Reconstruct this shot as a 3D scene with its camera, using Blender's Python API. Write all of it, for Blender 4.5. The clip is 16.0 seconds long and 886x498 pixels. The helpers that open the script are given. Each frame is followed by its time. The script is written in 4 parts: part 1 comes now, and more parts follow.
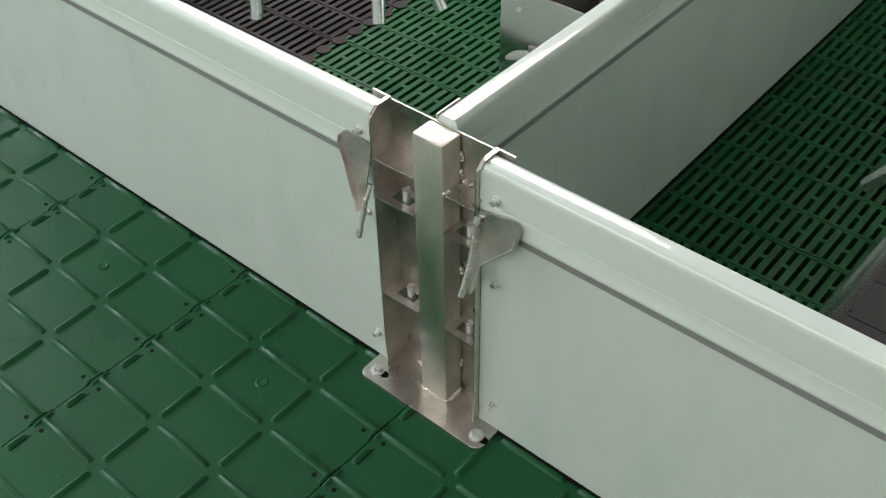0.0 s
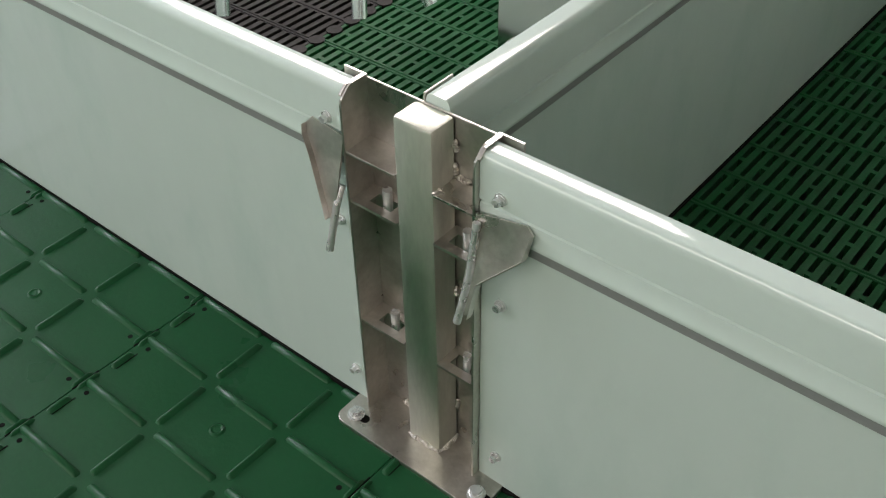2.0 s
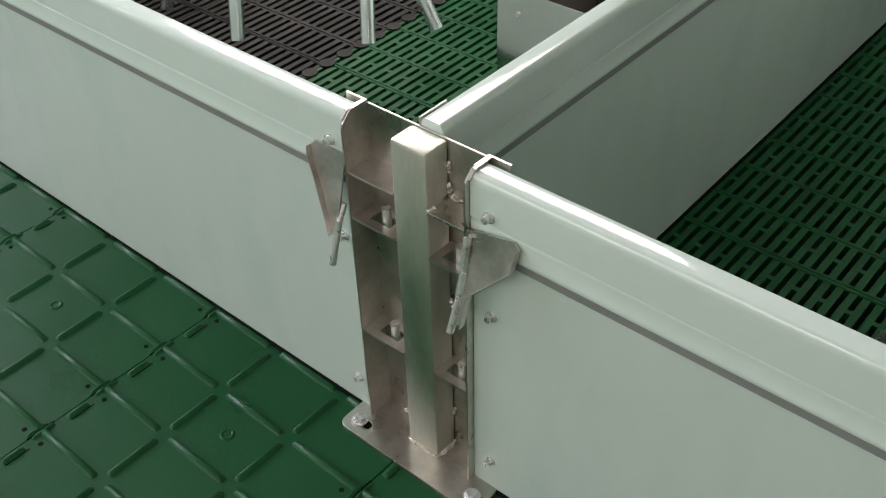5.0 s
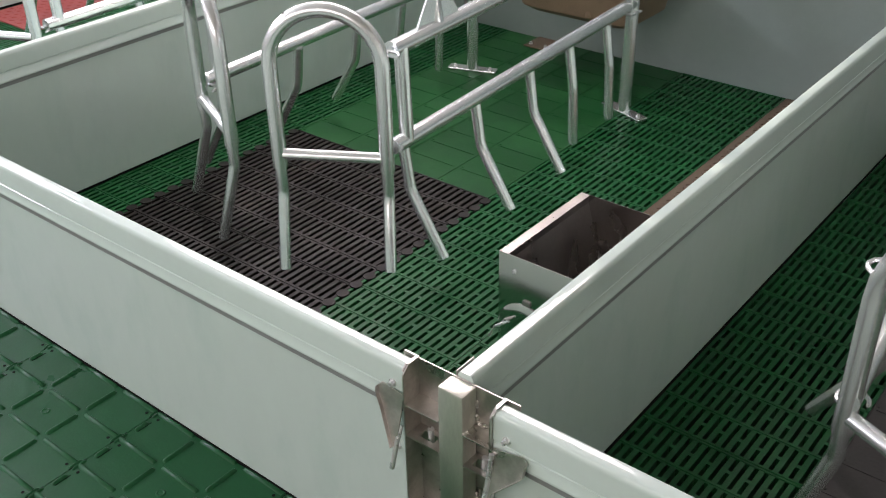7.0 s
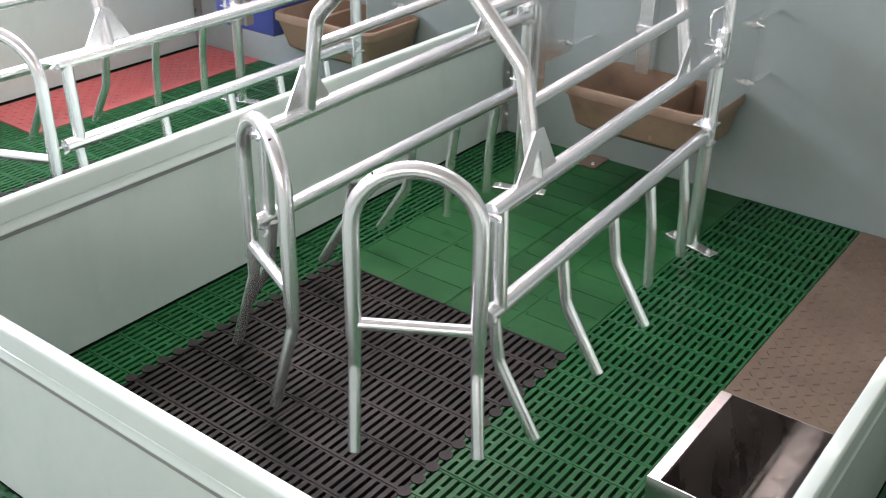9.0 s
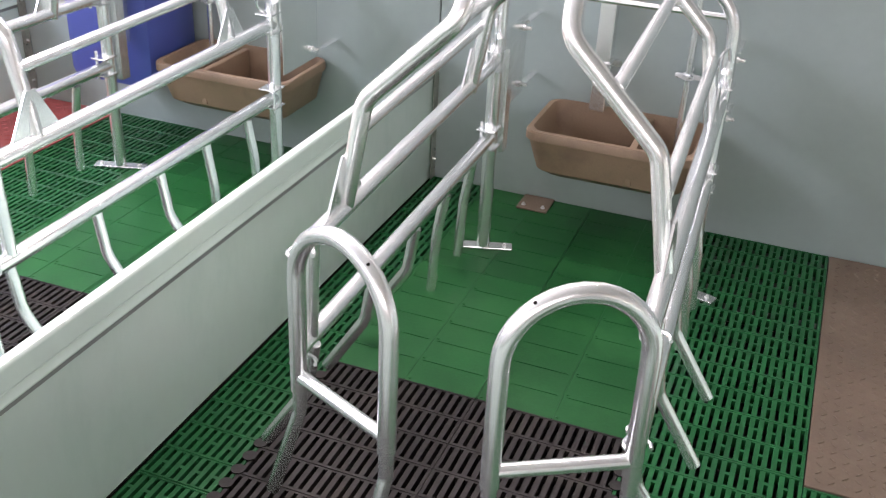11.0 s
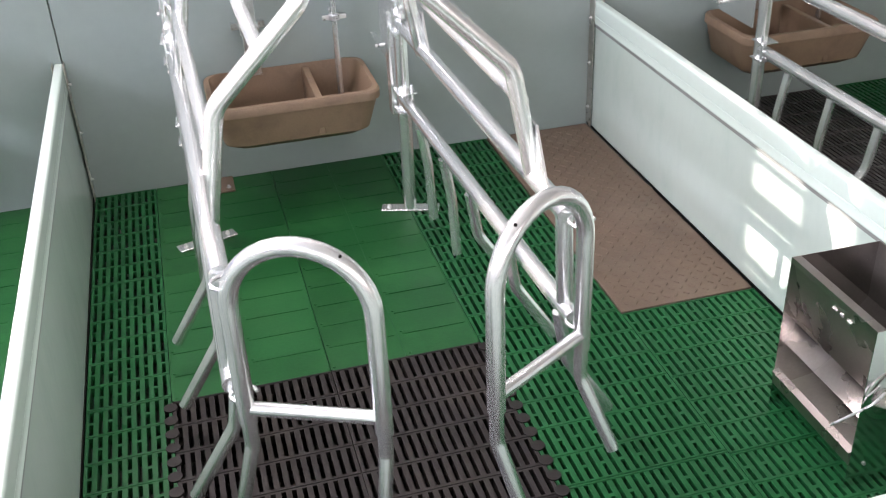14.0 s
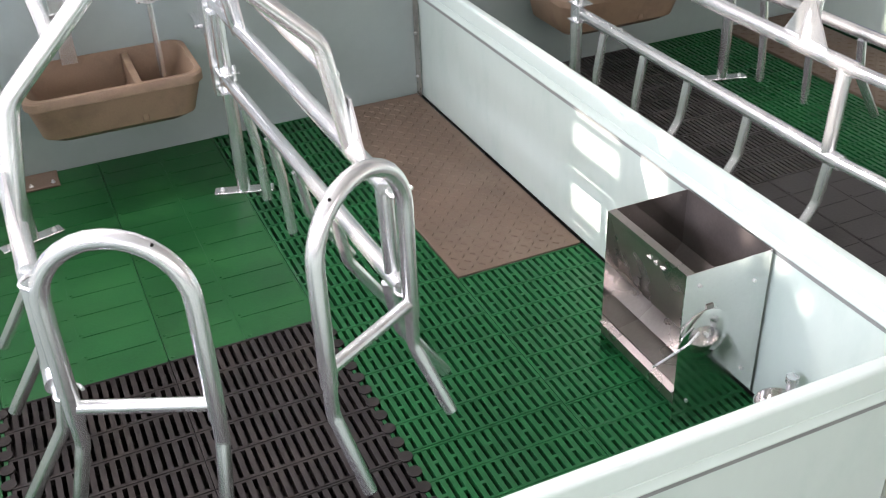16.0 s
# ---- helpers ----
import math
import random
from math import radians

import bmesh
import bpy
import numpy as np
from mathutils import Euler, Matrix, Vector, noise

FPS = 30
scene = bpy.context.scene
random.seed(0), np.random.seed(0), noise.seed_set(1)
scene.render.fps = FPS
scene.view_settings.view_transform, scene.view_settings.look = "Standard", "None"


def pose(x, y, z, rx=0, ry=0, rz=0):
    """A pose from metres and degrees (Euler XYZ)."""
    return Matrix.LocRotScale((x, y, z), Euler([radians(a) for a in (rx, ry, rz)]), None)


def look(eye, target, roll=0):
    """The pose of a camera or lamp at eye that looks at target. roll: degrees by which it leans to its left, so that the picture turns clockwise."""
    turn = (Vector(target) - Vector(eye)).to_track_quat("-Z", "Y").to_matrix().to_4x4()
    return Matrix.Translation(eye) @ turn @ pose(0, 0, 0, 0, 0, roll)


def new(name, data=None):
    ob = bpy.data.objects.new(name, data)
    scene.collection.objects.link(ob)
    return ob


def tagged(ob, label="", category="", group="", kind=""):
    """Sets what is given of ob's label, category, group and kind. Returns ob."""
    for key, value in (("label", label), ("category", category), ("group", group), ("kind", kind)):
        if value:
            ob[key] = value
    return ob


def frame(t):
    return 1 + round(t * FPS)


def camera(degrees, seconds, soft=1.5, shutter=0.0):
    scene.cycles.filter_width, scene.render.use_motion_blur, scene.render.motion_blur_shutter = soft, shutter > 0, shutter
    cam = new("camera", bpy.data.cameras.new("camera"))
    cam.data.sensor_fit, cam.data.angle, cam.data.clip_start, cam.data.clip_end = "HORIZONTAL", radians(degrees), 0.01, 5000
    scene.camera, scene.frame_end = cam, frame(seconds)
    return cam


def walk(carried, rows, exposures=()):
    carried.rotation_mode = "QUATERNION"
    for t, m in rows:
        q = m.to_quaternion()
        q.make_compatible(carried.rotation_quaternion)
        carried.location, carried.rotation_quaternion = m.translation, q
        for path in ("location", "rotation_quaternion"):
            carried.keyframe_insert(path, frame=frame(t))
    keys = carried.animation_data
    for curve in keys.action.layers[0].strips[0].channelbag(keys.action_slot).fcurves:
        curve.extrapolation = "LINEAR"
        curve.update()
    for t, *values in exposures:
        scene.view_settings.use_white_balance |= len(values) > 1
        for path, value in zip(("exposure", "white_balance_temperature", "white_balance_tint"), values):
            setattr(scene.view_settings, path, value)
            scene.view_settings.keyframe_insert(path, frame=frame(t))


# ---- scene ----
cam = camera(47.3, 16.0, soft=1.1)
PATH = [
    (0, (0.64, -0.737, 1.186), (-0.321, 0.375, -0.171), -1.0),
    (0.5, (0.608, -0.7, 1.138), (-0.347, 0.421, -0.216), -1.1),
    (1, (0.577, -0.663, 1.091), (-0.389, 0.469, -0.245), -1.3),
    (1.5, (0.561, -0.628, 1.045), (-0.424, 0.503, -0.278), -1.2),
    (2, (0.528, -0.605, 1.002), (-0.448, 0.55, -0.308), -1.1),
    (2.5, (0.509, -0.586, 0.969), (-0.468, 0.581, -0.33), -1.2),
    (3, (0.51, -0.583, 0.97), (-0.48, 0.579, -0.322), -1.2),
    (5.5, (0.602, -0.663, 1.113), (-0.422, 0.483, -0.167), -2.1),
    (6, (0.624, -0.71, 1.208), (-0.409, 0.468, -0.036), -2.6),
    (6.5, (0.675, -0.798, 1.295), (-0.388, 0.428, 0.126), -1.8),
    (7, (0.737, -0.931, 1.447), (-0.342, 0.386, 0.398), -1.1),
    (7.5, (0.72, -0.955, 1.513), (-0.394, 0.408, 0.563), -0.5),
    (8, (0.586, -0.893, 1.508), (-0.595, 0.47, 0.643), -0.2),
    (8.5, (0.423, -0.807, 1.533), (-0.727, 0.516, 0.571), -0.5),
    (9, (0.253, -0.804, 1.526), (-0.796, 0.607, 0.572), 1.0),
    (9.5, (0.043, -0.847, 1.562), (-0.948, 0.635, 0.654), -1.2),
    (10, (-0.165, -0.834, 1.549), (-1.052, 0.726, 0.666), 0.6),
    (12.5, (-1.191, -0.795, 1.588), (-1.24, 0.918, 0.557), -0.5),
    (13, (-1.328, -0.801, 1.592), (-1.153, 0.925, 0.597), -2.0),
    (13.5, (-1.427, -0.856, 1.59), (-1.099, 0.848, 0.596), -2.1),
    (14, (-1.443, -0.895, 1.578), (-1.019, 0.773, 0.559), -2.5),
    (14.5, (-1.433, -0.919, 1.581), (-0.946, 0.722, 0.547), -2.1),
    (15, (-1.406, -0.937, 1.581), (-0.848, 0.672, 0.532), -2.4),
    (15.5, (-1.387, -0.937, 1.58), (-0.777, 0.641, 0.514), -2.5),
    (16, (-1.367, -0.937, 1.582), (-0.705, 0.616, 0.509), -2.4),
]
walk(cam, [(t, look(eye, target, roll)) for t, eye, target, roll in PATH],
     exposures=[(0, 0.56, 7090, 18), (1, 0.45, 7090, 18), (3, 0.38, 7090, 18), (6, 0.42, 7090, 21), (6.8, 0.48, 7000, 25), (7.5, 0.37, 6950, 26), (8.5, 0.74, 6930, 28), (10, 0.9, 6930, 30), (12.5, 0.92, 6930, 28), (16, 1.02, 6850, 28)])

# ---- light ----
scene.view_settings.exposure = 0.0
world = bpy.data.worlds.new("world")
scene.world = world
world.use_nodes = True
wn = world.node_tree.nodes
sky = wn.new("ShaderNodeTexSky")
sky.sky_type = "NISHITA"
sky.sun_disc = False
SUN_EL, SUN_AZ = radians(14.0), radians(2.0)
sky.sun_elevation = SUN_EL
sky.sun_rotation = radians(270.0)
world.node_tree.links.new(sky.outputs[0], wn["Background"].inputs[0])
wn["Background"].inputs[1].default_value = 0.085

sun = new("sun", bpy.data.lights.new("sun", "SUN"))
sun.data.energy = 5.0
sun.data.angle = radians(0.5)
sun.data.color = (1.0, 0.95, 0.86)
SUN_DIR = Vector((math.cos(SUN_EL) * math.cos(SUN_AZ), math.cos(SUN_EL) * math.sin(SUN_AZ), -math.sin(SUN_EL)))
sun.rotation_mode = "QUATERNION"
sun.rotation_quaternion = SUN_DIR.to_track_quat("-Z", "Y")


NORTH_WALL = 2.417


def window_light(name, at, towards, w, h, power, colour=(1.0, 0.955, 0.95)):
    lamp = new(name, bpy.data.lights.new(name, "AREA"))
    lamp.data.shape, lamp.data.size, lamp.data.size_y = "RECTANGLE", w, h
    lamp.data.energy, lamp.data.color = power, colour
    lamp.matrix_world = look(at, towards)
    return lamp


window_light("window_light_left", (-5.42, -0.4, 2.53), (0, -0.4, 0.9), 5.2, 1.1, 170, (0.87, 0.94, 1.12))
window_light("window_light_front", (-0.4, -3.42, 1.75), (-0.4, 0, 0.9), 5.0, 0.9, 43, (1.0, 0.945, 0.91))
window_light("window_light_rear", (-2.45, NORTH_WALL + 0.06, 2.74), (-2.2, 0, 1.1), 3.2, 0.84, 88, (1.0, 0.955, 0.97))


# ---- materials ----
def material(name, base, rough=0.5, metal=0.0, vary=0.08, scale=8.0, fine=120.0, bump=0.02, bump_scale=90.0, rough_vary=0.1,
             stretch=(1, 1, 1), island=0.0, spec=0.5, stain=None, stain_at=(0.55, 0.75), stain_scale=3.0):
    m = bpy.data.materials.new(name)
    m.use_nodes = True
    nt = m.node_tree
    n, link = nt.nodes, nt.links.new
    b = n["Principled BSDF"]
    b.inputs["Metallic"].default_value = metal
    b.inputs["Specular IOR Level"].default_value = spec
    mp = n.new("ShaderNodeMapping")
    mp.inputs["Scale"].default_value = stretch
    geo = n.new("ShaderNodeNewGeometry")
    link(geo.outputs["Position"], mp.inputs["Vector"])
    n1 = n.new("ShaderNodeTexNoise")
    n1.inputs["Scale"].default_value, n1.inputs["Detail"].default_value = scale, 5
    n2 = n.new("ShaderNodeTexNoise")
    n2.inputs["Scale"].default_value, n2.inputs["Detail"].default_value = fine, 3
    link(mp.outputs[0], n1.inputs["Vector"])
    link(mp.outputs[0], n2.inputs["Vector"])
    ad = n.new("ShaderNodeMath")
    ad.operation = "ADD"
    link(n1.outputs["Fac"], ad.inputs[0])
    mul = n.new("ShaderNodeMath")
    mul.operation = "MULTIPLY"
    mul.inputs[1].default_value = 0.5
    link(n2.outputs["Fac"], mul.inputs[0])
    link(mul.outputs[0], ad.inputs[1])
    ramp = n.new("ShaderNodeMapRange")
    ramp.inputs["From Min"].default_value, ramp.inputs["From Max"].default_value = 0.45, 1.05
    ramp.inputs["To Min"].default_value, ramp.inputs["To Max"].default_value = 1 - vary, 1 + vary
    link(ad.outputs[0], ramp.inputs["Value"])
    mix = n.new("ShaderNodeVectorMath")
    mix.operation = "SCALE"
    mix.inputs[0].default_value = base[:3]
    last = ramp.outputs[0]
    if island:
        info = n.new("ShaderNodeObjectInfo")
        rr = n.new("ShaderNodeMapRange")
        rr.inputs["To Min"].default_value, rr.inputs["To Max"].default_value = 1 - island, 1 + island
        link(info.outputs["Random"], rr.inputs["Value"])
        mm = n.new("ShaderNodeMath")
        mm.operation = "MULTIPLY"
        link(last, mm.inputs[0])
        link(rr.outputs[0], mm.inputs[1])
        last = mm.outputs[0]
    link(last, mix.inputs["Scale"])
    colour = mix.outputs[0]
    if stain:
        n3 = n.new("ShaderNodeTexNoise")
        n3.inputs["Scale"].default_value, n3.inputs["Detail"].default_value = stain_scale, 8
        n3.inputs["Roughness"].default_value = 0.65
        link(mp.outputs[0], n3.inputs["Vector"])
        sm = n.new("ShaderNodeMapRange")
        sm.inputs["From Min"].default_value, sm.inputs["From Max"].default_value = stain_at
        link(n3.outputs["Fac"], sm.inputs["Value"])
        mx = n.new("ShaderNodeMix")
        mx.data_type = "RGBA"
        link(sm.outputs[0], mx.inputs["Factor"])
        link(colour, mx.inputs[6])
        mx.inputs[7].default_value = (*stain, 1)
        colour = mx.outputs[2]
    link(colour, b.inputs["Base Color"])
    rm = n.new("ShaderNodeMapRange")
    rm.inputs["From Min"].default_value, rm.inputs["From Max"].default_value = 0.3, 0.7
    rm.inputs["To Min"].default_value, rm.inputs["To Max"].default_value = max(0.03, rough - rough_vary), min(1, rough + rough_vary)
    link(n1.outputs["Fac"], rm.inputs["Value"])
    link(rm.outputs[0], b.inputs["Roughness"])
    if bump:
        n4 = n.new("ShaderNodeTexNoise")
        n4.inputs["Scale"].default_value, n4.inputs["Detail"].default_value = bump_scale, 4
        link(mp.outputs[0], n4.inputs["Vector"])
        bp = n.new("ShaderNodeBump")
        bp.inputs["Strength"].default_value = 1.0
        bp.inputs["Distance"].default_value = bump * 0.01
        link(n4.outputs["Fac"], bp.inputs["Height"])
        link(bp.outputs[0], b.inputs["Normal"])
    return m


M_PVC = material("pvc_panel", (0.535, 0.665, 0.60), 0.15, vary=0.025, scale=1.6, fine=40, bump=0.05, bump_scale=3.5, rough_vary=0.03, stretch=(1, 1, 0.45), stain=(0.47, 0.615, 0.55), stain_at=(0.5, 0.8), stain_scale=9)
M_CAP = material("pvc_cap", (0.60, 0.745, 0.675), 0.10, vary=0.03, scale=3, fine=60, bump=0.010, bump_scale=7, rough_vary=0.02, spec=0.95)
M_WALL = material("wall_panel", (0.295, 0.37, 0.348), 0.42, vary=0.06, scale=2.0, fine=30, bump=0.03, bump_scale=9, stain=(0.27, 0.34, 0.32), stain_at=(0.5, 0.8), stain_scale=3)
M_GREEN = material("green_plastic", (0.0075, 0.104, 0.033), 0.36, vary=0.16, scale=6, fine=140, bump=0.03, bump_scale=160, island=0.1, stain=(0.015, 0.092, 0.038), stain_at=(0.5, 0.85), stain_scale=7, spec=0.2)
M_SOLID = material("green_solid_plastic", (0.0085, 0.104, 0.029), 0.40, vary=0.2, scale=5, fine=120, bump=0.03, bump_scale=140, island=0.14, stain=(0.02, 0.14, 0.04), stain_at=(0.48, 0.8), stain_scale=4, spec=0.22)
M_AISLE = material("green_aisle_plastic", (0.0065, 0.083, 0.029), 0.34, vary=0.12, scale=5, fine=120, bump=0.03, bump_scale=120, island=0.05, stain=(0.0095, 0.097, 0.036), stain_at=(0.45, 0.9), stain_scale=3, spec=0.2)
M_BLACK = material("black_slat", (0.021, 0.0195, 0.0185), 0.5, vary=0.28, scale=7, fine=140, bump=0.05, bump_scale=120, island=0.2, stain=(0.05, 0.043, 0.036), stain_at=(0.5, 0.8), stain_scale=6, spec=0.22)
M_GREY = material("grey_floor_tile", (0.07, 0.068, 0.066), 0.5, vary=0.2, scale=7, fine=140, bump=0.05, island=0.12, spec=0.22)
M_GREYSLAT = material("grey_slat", (0.052, 0.051, 0.049), 0.5, vary=0.25, scale=7, fine=140, bump=0.05, bump_scale=120, island=0.15, stain=(0.08, 0.075, 0.068), stain_at=(0.5, 0.8), stain_scale=6, spec=0.25)
M_GALV = material("galvanised_steel", (0.86, 0.895, 0.89), 0.26, metal=0.88, vary=0.04, scale=10, fine=45, bump=0, rough_vary=0.012, stain=(0.78, 0.82, 0.815), stain_at=(0.5, 0.9), stain_scale=7)
M_STEEL = material("stainless_bracket", (0.60, 0.58, 0.54), 0.34, metal=1.0, vary=0.18, scale=18, fine=160, bump=0.03, bump_scale=200, rough_vary=0.1, stain=(0.40, 0.375, 0.34), stain_at=(0.48, 0.75), stain_scale=14)
M_POST = material("stainless_post", (0.70, 0.715, 0.63), 0.42, metal=1.0, vary=0.14, scale=20, fine=220, bump=0.04, bump_scale=220, rough_vary=0.1, stretch=(1, 1, 0.25), stain=(0.54, 0.57, 0.46), stain_at=(0.5, 0.85), stain_scale=9)
M_WELD = material("weld_bead", (0.62, 0.60, 0.54), 0.35, metal=1.0, vary=0.3, scale=90, fine=300, bump=0.2, bump_scale=200)
M_INOX = material("polished_stainless", (0.74, 0.73, 0.71), 0.10, metal=1.0, vary=0.06, scale=6, fine=150, bump=0.03, bump_scale=8, rough_vary=0.05)
M_BROWNINOX = material("dull_stainless", (0.42, 0.40, 0.375), 0.30, metal=1.0, vary=0.12, scale=9, fine=120, bump=0.03, bump_scale=14, rough_vary=0.08)
# stainless darkened to carry the shade inside the feeder hopper
M_SHADEINOX = material("shaded_stainless", (0.13, 0.12, 0.11), 0.5, metal=0.6, vary=0.2, scale=12, fine=150, bump=0.04, bump_scale=60, rough_vary=0.08)
M_BOLT = material("zinc_bolt", (0.74, 0.76, 0.75), 0.3, metal=0.75, vary=0.15, scale=60, fine=300, bump=0.02)
M_MAT = material("brown_heating_plate", (0.165, 0.122, 0.088), 0.5, vary=0.18, scale=5, fine=150, bump=0.06, bump_scale=120, stain=(0.21, 0.165, 0.125), stain_at=(0.5, 0.8), stain_scale=4, spec=0.25)
M_RED = material("red_heating_plate", (0.36, 0.075, 0.07), 0.45, vary=0.14, scale=5, fine=150, bump=0.06)
M_TROUGH = material("polymer_concrete", (0.235, 0.165, 0.105), 0.55, vary=0.14, scale=8, fine=200, bump=0.06, bump_scale=160, stain=(0.15, 0.095, 0.065), stain_at=(0.5, 0.8), stain_scale=7)
M_DARK = material("dark_gap", (0.010, 0.011, 0.010), 0.8, vary=0.2, bump=0, spec=0.05)
# grey-green that stands in for the shadow below the cap overhang
M_CAPSHADE = material("cap_shade", (0.21, 0.24, 0.225), 0.6, vary=0.1, bump=0.01)
M_PIT = material("pit_concrete", (0.035, 0.033, 0.03), 0.85, vary=0.3, scale=5, bump=0.1)
M_BLUE = material("blue_plastic", (0.06, 0.09, 0.32), 0.4, vary=0.08, bump=0.02)
M_CEIL = material("ceiling_sheet", (0.62, 0.64, 0.62), 0.5, vary=0.05, scale=3)
M_PLASTER = material("room_wall", (0.55, 0.57, 0.54), 0.7, vary=0.06, scale=2, bump=0.1, bump_scale=40)


# ---- mesh helpers ----
def part(name, bm, mat, parent=None, label="", smooth=False):
    bmesh.ops.recalc_face_normals(bm, faces=bm.faces)
    me = bpy.data.meshes.new(name)
    if smooth:
        for fc in bm.faces:
            fc.smooth = True
    bm.to_mesh(me)
    bm.free()
    if smooth:
        me.set_sharp_from_angle(angle=radians(38))
    me.materials.append(mat)
    ob = new(name, me)
    if parent:
        ob.parent = parent
    if label:
        ob["label"] = label
    return ob


def thing(name, at, label, category, group="", kind=""):
    ob = new(name)
    ob.empty_display_size = 0.05
    ob.location = at
    return tagged(ob, label, category, group, kind)


def box(bm, x0, x1, y0, y1, z0, z1, bevel=0.0, m=None):
    r = bmesh.ops.create_cube(bm, size=1.0)
    vs = r["verts"]
    for v in vs:
        v.co = Vector(((x0 + x1) / 2 + v.co.x * (x1 - x0), (y0 + y1) / 2 + v.co.y * (y1 - y0), (z0 + z1) / 2 + v.co.z * (z1 - z0)))
    if m is not None:
        for v in vs:
            v.co = m @ v.co
    if bevel:
        es = {e for v in vs for e in v.link_edges}
        bmesh.ops.bevel(bm, geom=list(es), offset=bevel, segments=2, affect="EDGES", profile=0.5)
    return bm


def rod(bm, a, b, r, r2=None, seg=12):
    a, b = Vector(a), Vector(b)
    d = b - a
    q = d.to_track_quat("Z", "Y").to_matrix().to_4x4()
    bmesh.ops.create_cone(bm, cap_ends=True, segments=seg, radius1=r, radius2=r if r2 is None else r2, depth=d.length, matrix=Matrix.Translation((a + b) / 2) @ q)
    return bm


def fillet(pts, radius, steps=6):
    pts = [Vector(p) for p in pts]
    out = [pts[0]]
    for i in range(1, len(pts) - 1):
        a, p, b = pts[i - 1], pts[i], pts[i + 1]
        u, v = (a - p), (b - p)
        ang = u.angle(v)
        cut = min(radius / math.tan(ang / 2), u.length * 0.48, v.length * 0.48)
        s, e = p + u.normalized() * cut, p + v.normalized() * cut
        for k in range(steps + 1):
            w = k / steps
            out.append(s * (1 - w) ** 2 + p * 2 * w * (1 - w) + e * w ** 2)
    out.append(pts[-1])
    return out


def sweep(bm, pts, r, seg=14, flat=1.0):
    """A round tube along the points."""
    pts = [Vector(p) for p in pts]
    t0 = (pts[1] - pts[0]).normalized()
    ref = Vector((0, 0, 1)) if abs(t0.z) < 0.9 else Vector((0, 1, 0))
    nrm = t0.cross(ref).normalized()
    rings = []
    for i, p in enumerate(pts):
        if i == 0:
            t = t0
        elif i == len(pts) - 1:
            t = (pts[-1] - pts[-2]).normalized()
        else:
            t = ((pts[i + 1] - p).normalized() + (p - pts[i - 1]).normalized()).normalized()
        nrm = (nrm - t * nrm.dot(t)).normalized()
        bi = t.cross(nrm)
        rings.append([bm.verts.new(p + (nrm * math.cos(2 * math.pi * k / seg) + bi * math.sin(2 * math.pi * k / seg) * flat) * r) for k in range(seg)])
    for a, b in zip(rings, rings[1:]):
        for k in range(seg):
            bm.faces.new((a[k], a[(k + 1) % seg], b[(k + 1) % seg], b[k]))
    bm.faces.new(rings[0])
    bm.faces.new(rings[-1][::-1])
    return bm


def extrude_profile(bm, profile, place, length, axis_vec, side_vec):
    """A closed profile of (side, height) run along axis_vec."""
    place, axis_vec, side_vec = Vector(place), Vector(axis_vec), Vector(side_vec)
    a = [bm.verts.new(place + side_vec * s + Vector((0, 0, h))) for s, h in profile]
    b = [bm.verts.new(v.co + axis_vec * length) for v in a]
    n = len(a)
    for i in range(n):
        bm.faces.new((a[i], a[(i + 1) % n], b[(i + 1) % n], b[i]))
    bm.faces.new(a[::-1])
    bm.faces.new(b)
    return bm


def hexbolt(bm, at, normal, r=0.0075):
    """Washer, flange and hexagonal head."""
    at, normal = Vector(at), Vector(normal).normalized()
    rod(bm, at, at + normal * 0.002, r * 1.35, seg=16)
    rod(bm, at + normal * 0.002, at + normal * 0.004, r * 1.1, r * 0.95, seg=16)
    rod(bm, at + normal * 0.004, at + normal * 0.009, r * 0.82, seg=6)
    return bm


# ---- plan ----
WEST, EAST, NORTH = -1.83, 0.0, 2.417   # partition centre lines and the rear wall
PITCH = 1.83
H = 0.48                                 # height of the partitions
X0, X1, X2, X3, X4 = -1.828, -1.622, -0.822, -0.418, -0.016
YB = 1.192                               # rear end of the black slats

# ---- room ----
RX0, RX1, RY0, RZ = -5.4, 4.6, -3.4, 3.45


def wall_with_openings(name, a, b, z1, holes, thick, mat, label):
    """A wall from a to b in plan; holes: (start, end, bottom, top) along it."""
    a, b = Vector((*a, 0)), Vector((*b, 0))
    d = (b - a).normalized()
    nrm = Vector((-d.y, d.x, 0))
    m = Matrix(((d.x, nrm.x, 0, a.x), (d.y, nrm.y, 0, a.y), (0, 0, 1, 0), (0, 0, 0, 1)))
    L = (b - a).length
    bm = bmesh.new()
    s = 0.0
    for h0, h1, zb, zt in holes:
        box(bm, s, h0, 0, thick, -0.4, z1, m=m)
        box(bm, h0, h1, 0, thick, -0.4, zb, m=m)
        box(bm, h0, h1, 0, thick, zt, z1, m=m)
        s = h1
    box(bm, s, L, 0, thick, -0.4, z1, m=m)
    return tagged(part(name, bm, mat), label, "wall", kind="structure")


